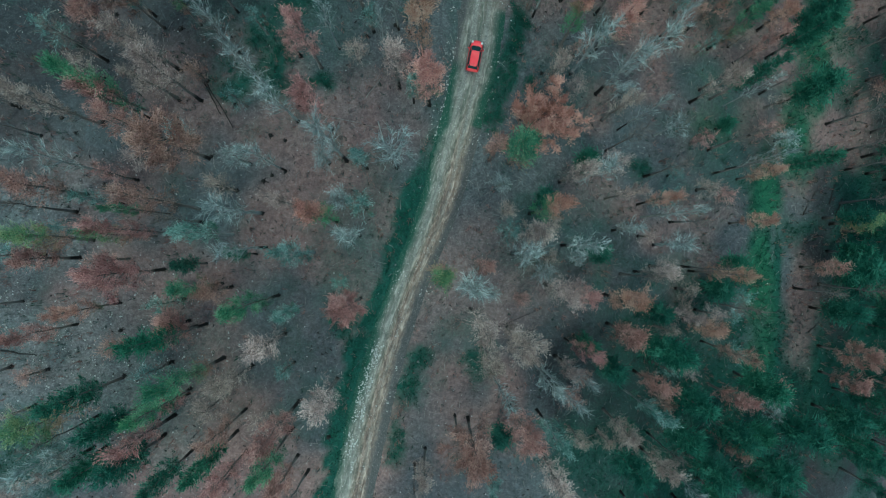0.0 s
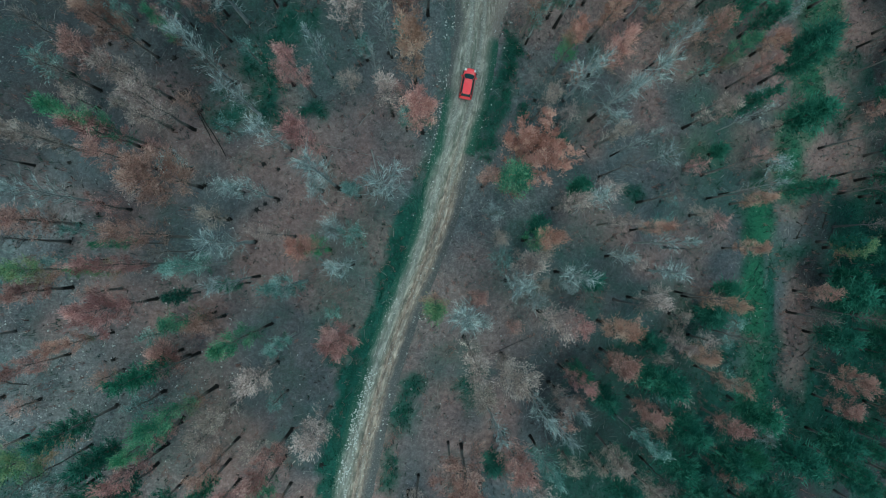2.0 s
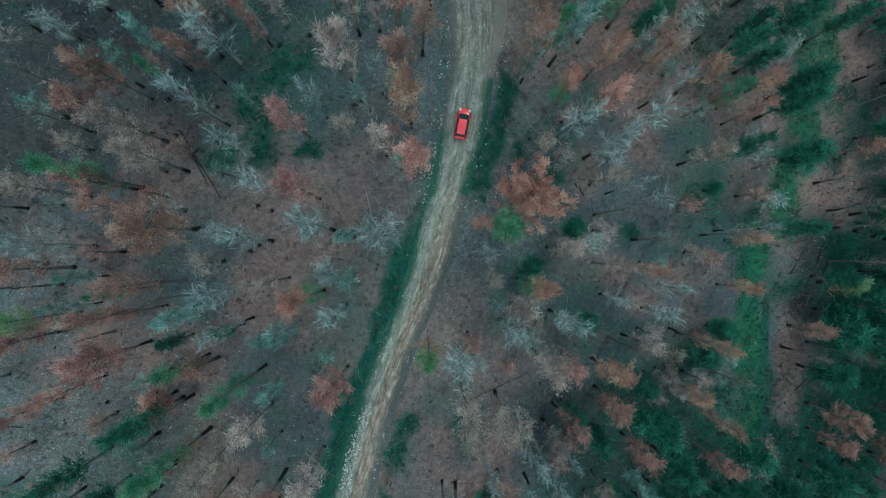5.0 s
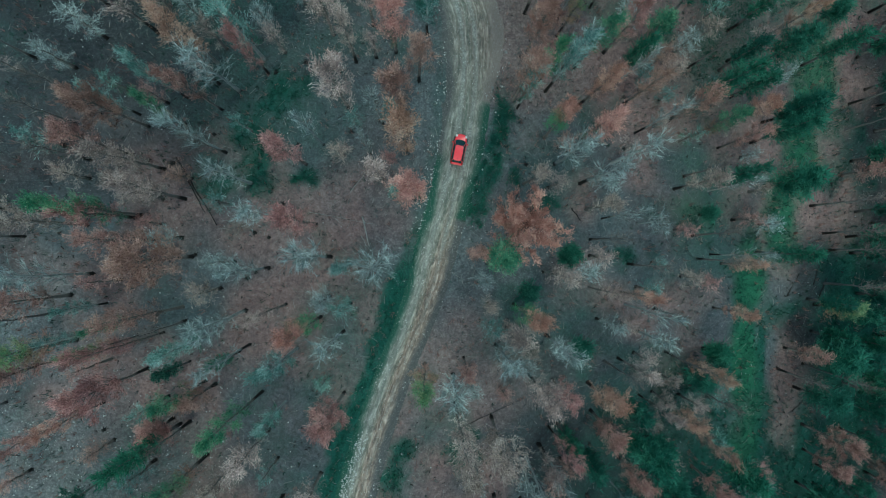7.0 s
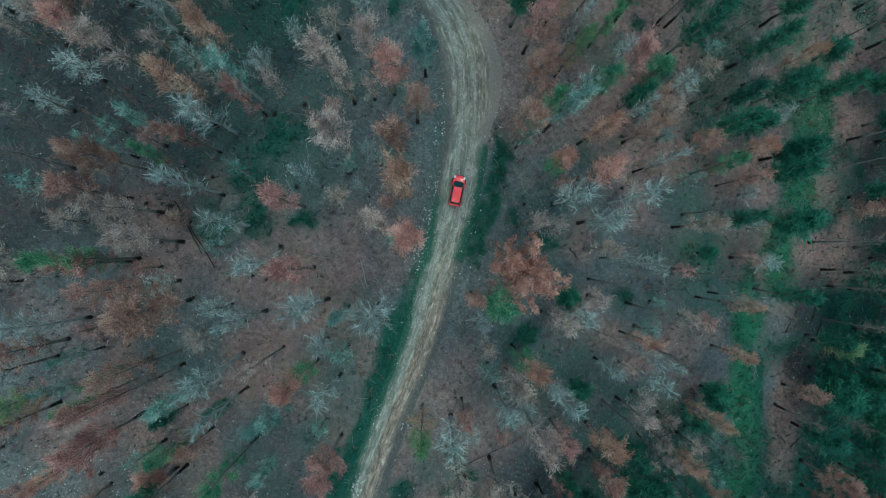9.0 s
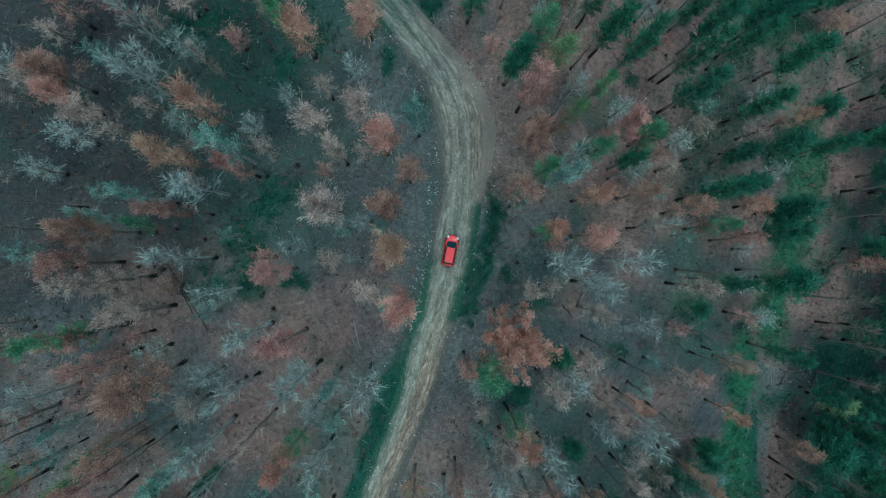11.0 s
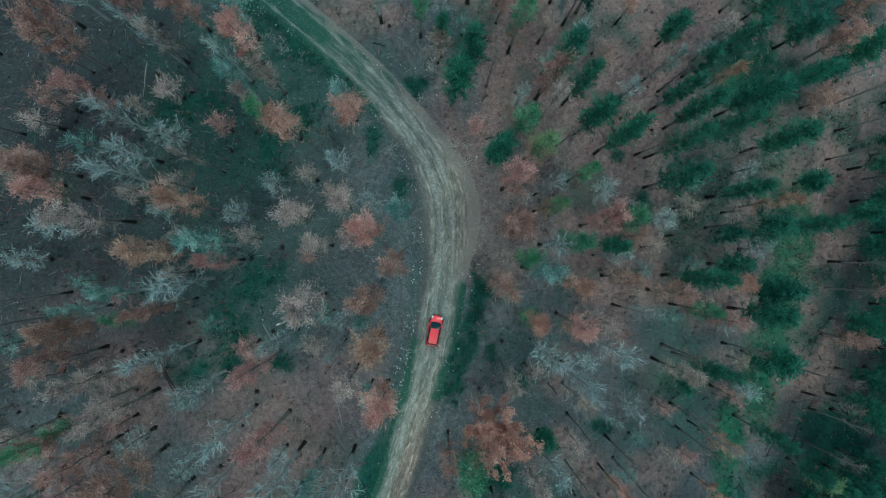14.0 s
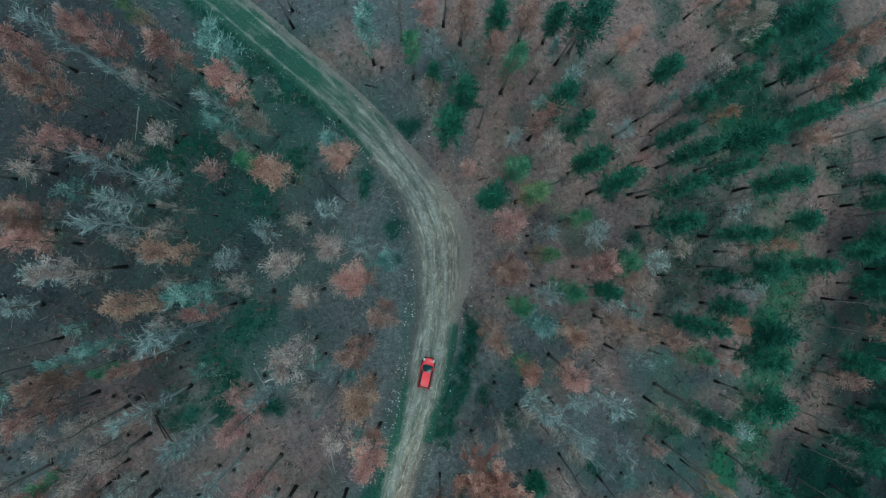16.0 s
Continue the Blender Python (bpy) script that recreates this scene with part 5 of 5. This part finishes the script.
def rock(x, y, r):
    """A pale boulder half sunk in the soil."""
    s = Shape()
    n, m = 8, 5
    r = r * 0.72
    for i in range(m + 1):
        for k in range(n):
            a, p = 2 * math.pi * k / n, math.pi * i / m
            q = Vector((math.sin(p) * math.cos(a), math.sin(p) * math.sin(a), 0.65 * math.cos(p)))
            s.v.append(q * r * (1 + 0.55 * noise.noise(q * 1.9 + Vector((x, y, 0)))))
    for i in range(m):
        for k in range(n):
            j = (k + 1) % n
            s.f.append((i * n + k, (i + 1) * n + k, (i + 1) * n + j, i * n + j))
    ob = tagged(new("boulder", s.mesh("boulder", ROCK)), "grey weathered boulder half sunk in the soil", "boulder", "boulders")
    ob.location = (x, y, land(x, y) + r * 0.2)


rock(13.6, 30.8, 0.30)
rock(-1.9, -9.7, 0.26)
rock(-6.3, -13.0, 0.20)
rock(50.1, 19.8, 0.30)
rock(-1.3, -14.2, 0.20)
rock(7.6, 9.4, 0.20)
rock(7.3, 13.1, 0.20)
rock(-1.6, 11.9, 0.22)
rock(-2.3, 0.8, 0.18)
rock(-5.1, -11.5, 0.18)
rock(-4.4, -17.1, 0.20)
rock(-4.1, -2.0, 0.16)
rock(0.7, 11.6, 0.16)
rock(3.7, 24.0, 0.15)
rock(33.4, -2.3, 0.15)
rock(-4.9, 24.9, 0.20)
rock(12.9, 31.2, 0.22)
rock(7.0, 25.4, 0.15)
rock(53.4, 15.0, 0.20)
rock(12.0, 37.3, 0.30)
rock(10.4, 48.4, 0.30)
rock(8.9, 47.2, 0.25)
rock(12.4, 35.9, 0.25)
rock(10.2, 32.6, 0.30)
rock(11.3, 32.9, 0.22)
rock(4.2, 60.9, 0.20)
rock(4.8, 58.6, 0.20)

s = Shape()
for k in range(4600):
    x, y = random.uniform(-58, 78), random.uniform(-36, 76)
    d, w, _ = off_road([x], [y])
    if abs(d[0]) < w[0] + 0.5 or float(grain(x, y, 5.0)) + random.gauss(0, 0.4) < 0.0:
        continue
    t, long_ = random.uniform(0, 6.28), random.uniform(0.08, 0.45)
    a = Vector((x, y, land(x, y) + 0.03))
    b = a + Vector((math.cos(t) * long_, math.sin(t) * long_, 0.05))
    s.tube([a, b], [random.uniform(0.05, 0.11), 0.04], 4)
tagged(new("charred_bits", s.mesh("charred_bits", CHAR)), "charred bits of wood strewn over the burnt ground", "charcoal", kind="stuff")


def stump(x, y, r=0.2):
    """A charred stump with spreading roots."""
    z = land(x, y)
    s = Shape()
    s.tube([Vector((0, 0, -0.2)), Vector((0, 0, 0.12)), Vector((0, 0, 0.35))], [r * 1.4, r, r * 0.85], 9)
    for k in range(random.randint(5, 7)):
        t = k * 1.0 + random.uniform(-0.3, 0.3)
        long_ = r * random.uniform(1.8, 3.0)
        s.tube([Vector((0, 0, 0.15)), Vector((math.cos(t) * long_ * 0.5, math.sin(t) * long_ * 0.5, 0.08)), Vector((math.cos(t) * long_, math.sin(t) * long_, -0.08))], [r * 0.42, r * 0.26, r * 0.1], 5)
    ob = tagged(new("tree_stump", s.mesh("tree_stump", CHAR, True)), "charred black tree stump with spreading roots", "stump", "burnt stumps")
    ob.location = (x, y, z)


def log(x1, y1, x2, y2, r=0.1, pale=False):
    """A fallen trunk with broken branch stubs."""
    a = Vector((x1, y1, land(x1, y1) + r * 0.8))
    b = Vector((x2, y2, land(x2, y2) + r * 0.5))
    s = Shape()
    o = Vector((0, 0, 0))
    pts = [o.lerp(b - a, k / 6) + Vector((random.gauss(0, 0.04), random.gauss(0, 0.04), 0)) for k in range(7)]
    s.tube(pts, [r * (1 - 0.1 * k) for k in range(7)], 7)
    for k in range(6):
        p, d = along(pts, random.uniform(0.2, 0.95))
        w = Vector((random.gauss(0, 1), random.gauss(0, 1), abs(random.gauss(0.2, 0.3)))).normalized()
        s.tube([p, p + w * random.uniform(0.2, 0.7)], [r * 0.25, r * 0.08], 4)
    ob = tagged(new("fallen_log", s.mesh("fallen_log", DEAD_WOOD if pale else CHAR, True)),
                "bleached fallen trunk on the leaf litter" if pale else "charred fallen trunk lying on the forest floor", "log", "fallen logs")
    ob.location = a


stump(-29.5, 17.6, 0.15)
stump(-32.5, 15.4, 0.15)
stump(-38.0, 14.9, 0.18)
stump(-42.5, 15.2, 0.17)
stump(-41.0, 13.5, 0.15)
stump(-37.8, 7.6, 0.15)
stump(-25.8, 11.0, 0.18)
stump(-19.0, 13.7, 0.20)
stump(-24.5, 7.1, 0.23)
stump(-31.3, 22.2, 0.19)
stump(-32.8, 13.0, 0.14)
stump(-4.1, 27.9, 0.19)
stump(-7.6, 26.3, 0.18)
stump(-17.3, 9.3, 0.15)
stump(-29.5, 26.3, 0.23)
stump(-18.9, 8.9, 0.18)
stump(-23.2, 17.3, 0.19)
stump(-19.9, 8.2, 0.22)
stump(-12.4, -23.3, 0.23)
stump(-35.6, -14.8, 0.18)
stump(-41.3, -24.3, 0.24)
stump(-30.6, -8.6, 0.16)
stump(-35.9, -9.5, 0.19)
stump(-17.3, 13.1, 0.17)
stump(-28.7, 62.4, 0.22)
stump(-24.5, 53.9, 0.22)
stump(-24.6, 48.9, 0.19)
stump(-30.2, 47.7, 0.18)
stump(-37.9, 49.7, 0.19)
stump(-40.9, 41.0, 0.20)
stump(-13.1, 34.7, 0.20)
stump(-16.7, 33.3, 0.19)
stump(-28.7, 55.9, 0.22)
stump(14.7, 22.8, 0.18)
stump(-5.6, 56.3, 0.24)
stump(9.9, 67.3, 0.20)
stump(-0.4, 63.7, 0.19)
stump(-19.5, 46.6, 0.20)
stump(-23.8, 25.5, 0.17)
stump(-28.5, 21.9, 0.23)
stump(-36.7, 27.6, 0.16)
stump(-13.9, 24.4, 0.20)
stump(-15.7, 17.2, 0.20)
stump(61.4, 21.7, 0.21)
stump(16.4, 55.7, 0.21)
stump(35.7, 51.5, 0.16)
log(-28.1, 22.6, -23.4, 14.6, 0.10)
log(-49.0, -11.6, -44.9, -12.2, 0.12)
log(-6.2, 15.8, -5.3, 12.1, 0.12, True)
log(-30.0, 57.3, -30.2, 53.0, 0.09, True)
log(-26.8, 19.9, -24.8, 16.1, 0.09)
log(-15.2, 25.4, -13.2, 21.9, 0.06, True)
log(5.6, -11.5, 15.0, -7.7, 0.05)
log(21.0, 17.2, 22.2, 15.6, 0.10)
log(-12.6, 16.3, -4.8, 14.8, 0.04, True)
log(54.4, 5.0, 56.3, 8.3, 0.12)
log(60.0, 4.3, 61.4, 7.6, 0.10)
log(59.0, 6.6, 59.9, 9.5, 0.10)
log(-1.3, -27.3, -0.9, -28.8, 0.14)
log(12.3, 49.2, 14.2, 49.8, 0.10)
log(-2.5, 61.3, -0.7, 61.0, 0.09)
log(-7.7, 18.7, -5.0, 22.4, 0.06, True)
log(-6.3, 13.4, -5.6, 12.0, 0.06, True)
log(-7.6, 49.0, -5.4, 46.9, 0.05)
log(-6.2, 47.2, -4.0, 45.7, 0.05)
log(56.5, -12.5, 58.4, -10.9, 0.10)


# ---- the car ----
def lathe(profile, sides, axis_x=True):
    """A round body turned about the x axis from (x, radius) pairs."""
    s = Shape()
    for x, r in profile:
        for k in range(sides):
            t = 2 * math.pi * k / sides
            s.v.append(Vector((x, r * math.cos(t), r * math.sin(t))))
    n = len(profile)
    for i in range(n - 1):
        for k in range(sides):
            j = (k + 1) % sides
            s.f.append((i * sides + k, i * sides + j, (i + 1) * sides + j, (i + 1) * sides + k))
    s.f.append(tuple(range(sides))[::-1])
    s.f.append(tuple((n - 1) * sides + k for k in range(sides)))
    return s


def hull(sections, ring):
    """A skin over cross-sections: each is (y, half width, low z, high z, tumble)."""
    s = Shape()
    for y, hw, lo, hi, tum in sections:
        for u, v in ring:
            wide = hw * (1 - tum * max(0.0, v))
            s.v.append(Vector((u * wide, y, lo + (hi - lo) * (v + 1) / 2)))
    m = len(ring)
    for i in range(len(sections) - 1):
        for k in range(m):
            j = (k + 1) % m
            s.f.append((i * m + k, i * m + j, (i + 1) * m + j, (i + 1) * m + k))
    s.f.append(tuple(range(m))[::-1])
    s.f.append(tuple((len(sections) - 1) * m + k for k in range(m)))
    return s


def box_ring(r=0.35, n=5):
    """A rounded square ring from -1 to 1."""
    out = []
    for q, (sx, sy) in enumerate(((1, 1), (-1, 1), (-1, -1), (1, -1))):
        for k in range(n):
            t = math.pi / 2 * (q + k / (n - 1))
            out.append((sx * (1 - r) + r * math.cos(t), sy * (1 - r) + r * math.sin(t)))
    return out


def paint_material():
    m, n, l, b = material("red_car_paint", 0.32)
    g = noise_node(n, l, 3.0, 5, 0.6)
    l.new(ramp(n, l, g, (0.3, (0.80, 0.048, 0.066)), (0.8, (0.88, 0.072, 0.092))), b.inputs["Base Color"])
    b.inputs["Coat Weight"].default_value = 0.6
    b.inputs["Coat Roughness"].default_value = 0.12
    return m


def car(x, y, heading):
    paint = paint_material()
    glass = grained("dark_car_glass", (0.012, 0.030, 0.034), (0.02, 0.048, 0.052), 2.0, 0.08, 0.0, 0.0)
    black = grained("black_plastic", (0.015, 0.015, 0.016), (0.03, 0.03, 0.03), 30.0, 0.6)
    rubber = grained("tyre_rubber", (0.012, 0.012, 0.012), (0.03, 0.028, 0.026), 20.0, 0.9)
    alloy = grained("grey_alloy", (0.35, 0.35, 0.36), (0.5, 0.5, 0.5), 8.0, 0.35, 1.0)
    lamp = grained("clear_headlight", (0.75, 0.76, 0.76), (0.9, 0.9, 0.88), 5.0, 0.15)
    tail = grained("red_tail_light", (0.35, 0.01, 0.012), (0.5, 0.02, 0.02), 5.0, 0.2)
    top = tagged(new("car"), "small red hatchback with dark windscreen standing on the gravel road", "car")
    ring = box_ring()
    body = hull([(-1.92, 0.46, 0.36, 0.72, 0.12), (-1.87, 0.64, 0.26, 0.84, 0.14), (-1.76, 0.76, 0.24, 0.92, 0.13), (-1.55, 0.83, 0.22, 0.97, 0.10), (-1.0, 0.86, 0.22, 0.98, 0.09), (-0.2, 0.865, 0.22, 0.97, 0.09), (0.62, 0.86, 0.22, 0.95, 0.10),
                 (1.1, 0.83, 0.22, 0.90, 0.14), (1.42, 0.785, 0.23, 0.83, 0.18), (1.66, 0.70, 0.25, 0.75, 0.2), (1.82, 0.56, 0.28, 0.67, 0.22), (1.91, 0.38, 0.34, 0.60, 0.25)], ring)
    part("body", body.mesh("body", paint, True), top)
    cabin = hull([(-1.80, 0.60, 0.86, 0.98, 0.16), (-1.68, 0.70, 0.86, 1.14, 0.20), (-1.46, 0.745, 0.86, 1.38, 0.26), (-1.20, 0.765, 0.86, 1.46, 0.30), (-0.6, 0.775, 0.86, 1.50, 0.30), (0.02, 0.77, 0.86, 1.47, 0.30), (0.36, 0.76, 0.86, 1.36, 0.28),
                  (0.78, 0.73, 0.84, 1.10, 0.16), (0.98, 0.64, 0.84, 0.98, 0.1), (1.08, 0.40, 0.84, 0.93, 0.1)], ring)
    part("glasshouse", cabin.mesh("glasshouse", glass, True), top, "dark tinted windscreen and side windows")
    roof = hull([(-1.52, 0.44, 1.34, 1.39, 0.1), (-1.40, 0.50, 1.40, 1.45, 0.1), (-1.2, 0.525, 1.45, 1.495, 0.1), (-0.6, 0.54, 1.49, 1.535, 0.1), (0.0, 0.525, 1.465, 1.51, 0.1), (0.24, 0.49, 1.415, 1.46, 0.1), (0.33, 0.42, 1.385, 1.42, 0.1)], ring)
    part("roof", roof.mesh("roof", paint, True), top, "pale red roof panel")
    for sx in (-1, 1):
        for pts in (((0.50, 0.24, 1.42), (0.62, 0.56, 1.26), (0.70, 0.90, 1.00)), ((0.49, -1.44, 1.40), (0.62, -1.62, 1.20), (0.70, -1.78, 0.92)), ((0.53, -0.55, 1.49), (0.68, -0.53, 1.2), (0.79, -0.52, 0.95))):
            s = Shape()
            s.tube([Vector((p[0] * sx, p[1], p[2])) for p in pts], [0.028, 0.028, 0.03], 6)
            part("pillar", s.mesh("pillar", paint, True), top)
        s = hull([(0.58, 0.05, 0.93, 1.03, 0.1), (0.66, 0.10, 0.91, 1.06, 0.1), (0.76, 0.07, 0.93, 1.04, 0.1)], box_ring(0.5, 4))
        mirror = part("mirror", s.mesh("mirror", paint, True), top)
        mirror.location = (sx * 0.93, 0, 0)
        s = hull([(1.46, 0.10, 0.64, 0.79, 0.3), (1.62, 0.14, 0.60, 0.775, 0.3), (1.80, 0.08, 0.58, 0.68, 0.3)], box_ring(0.5, 4))
        light = part("headlight", s.mesh("headlight", lamp, True), top, "clear pale headlight")
        light.location = (sx * 0.60, 0.02, 0.03)
        s = hull([(-1.91, 0.07, 0.74, 0.96, 0.1), (-1.80, 0.10, 0.72, 1.0, 0.1), (-1.66, 0.07, 0.74, 0.97, 0.1)], box_ring(0.5, 4))
        light = part("tail_light", s.mesh("tail_light", tail, True), top, "red tail light")
        light.location = (sx * 0.70, -0.01, 0)
        for py in (1.18, -1.22):
            w = lathe([(-0.10, 0.20), (-0.10, 0.27), (-0.075, 0.31), (0.075, 0.31), (0.10, 0.27), (0.10, 0.20)], 22)
            wheel = part("wheel", w.mesh("wheel", rubber, True), top, "black rubber tyre")
            wheel.location = (sx * 0.77, py, 0.31)
            r = lathe([(-0.02, 0.20), (0.0, 0.205), (0.085, 0.20), (0.095, 0.12), (0.11, 0.04)], 18)
            rim = part("rim", r.mesh("rim", alloy, True), wheel, "grey alloy rim")
            rim.rotation_euler = (0, 0, 0 if sx > 0 else math.pi)
            s = hull([(-0.36, 0.03, 0.2, 0.60, 0), (0.0, 0.03, 0.2, 0.70, 0), (0.36, 0.03, 0.2, 0.60, 0)], box_ring(0.5, 4))
            arch = part("wheel_arch", s.mesh("wheel_arch", black, True), top, "black wheel arch")
            arch.location = (sx * 0.838, py, 0.02)
    s = hull([(-1.97, 0.55, 0.30, 0.50, 0.1), (-1.88, 0.80, 0.26, 0.54, 0.1), (-1.72, 0.84, 0.24, 0.52, 0.1)], ring)
    part("rear_bumper", s.mesh("rear_bumper", paint, True), top)
    s = hull([(1.80, 0.66, 0.24, 0.44, 0.1), (1.93, 0.50, 0.26, 0.42, 0.1), (1.97, 0.36, 0.28, 0.40, 0.1)], ring)
    part("front_bumper", s.mesh("front_bumper", black, True), top, "black lower bumper grille")
    s = hull([(-1.60, 0.36, 1.33, 1.36, 0), (-1.55, 0.42, 1.345, 1.385, 0), (-1.50, 0.40, 1.36, 1.40, 0)], ring)
    part("spoiler", s.mesh("spoiler", paint, True), top)
    s = Shape()
    s.tube([Vector((-0.5, 1.06, 0.925)), Vector((0, 1.12, 0.92)), Vector((0.5, 1.06, 0.925))], [0.02, 0.025, 0.02], 6)
    part("wiper_cowl", s.mesh("wiper_cowl", black, True), top, "black strip under the windscreen")
    s = Shape()
    s.tube([Vector((0, -1.35, 1.47)), Vector((0, -1.5, 1.68))], [0.012, 0.006], 5)
    part("aerial", s.mesh("aerial", black, True), top, "short black roof aerial")
    top.matrix_world = pose(x, y, hill(x, y) - 0.02, 0, 0, heading)
    return top


car(5.86, 24.4, -11.0)


# ---- pale dry weeds beside the road ----
WEED = leaf_material("pale_dry_weeds", (0.20, 0.20, 0.18), (0.42, 0.41, 0.38), (0.72, 0.70, 0.66), 0.1)


def weed_mesh(stalks, reach):
    """A loose tuft of arching dry stalks with seed heads."""
    c = Shape()
    for _ in range(stalks):
        t = random.uniform(0, 6.28)
        foot = Vector((random.gauss(0, reach * 0.4), random.gauss(0, reach * 0.4), 0))
        stem = bent(foot, Vector((math.cos(t) * 0.7, math.sin(t) * 0.7, 1.0)), random.uniform(0.4, 0.8), 3, 0.2, -0.12)
        c.blade(stem[0], stem[2] - stem[0], 0.035)
        c.blade(stem[2], stem[3] - stem[2], 0.03)
        c.leaf(stem[3], random.uniform(0.03, 0.06), 0.8)
    return c.mesh("dry_weeds", WEED)


random.seed(71)
WEEDS = [weed_mesh(22, 0.6), weed_mesh(30, 0.8), weed_mesh(16, 0.5)]
for x, y in [(4.6, 59.3), (5.9, 58.2), (4.5, 58.8), (9.1, 47.8), (4.0, 53.7), (8.9, 48.3), (10.1, 46.1), (-14.9, 61.1), (-13.8, 60.2), (-12.8, 59.5), (-11.3, 58.7), (-15.7, 62.0), (0.0, 48.0), (0.4, 47.0)]:
    for k in range(2):
        ob = tagged(new("dry_weeds", random.choice(WEEDS)), "tuft of pale dry weeds on the forest floor", "weeds", "dry weeds")
        px, py = x + random.gauss(0, 0.5), y + random.gauss(0, 0.5)
        ob.matrix_world = pose(px, py, land(px, py) - 0.02, 0, 0, random.uniform(0, 360))
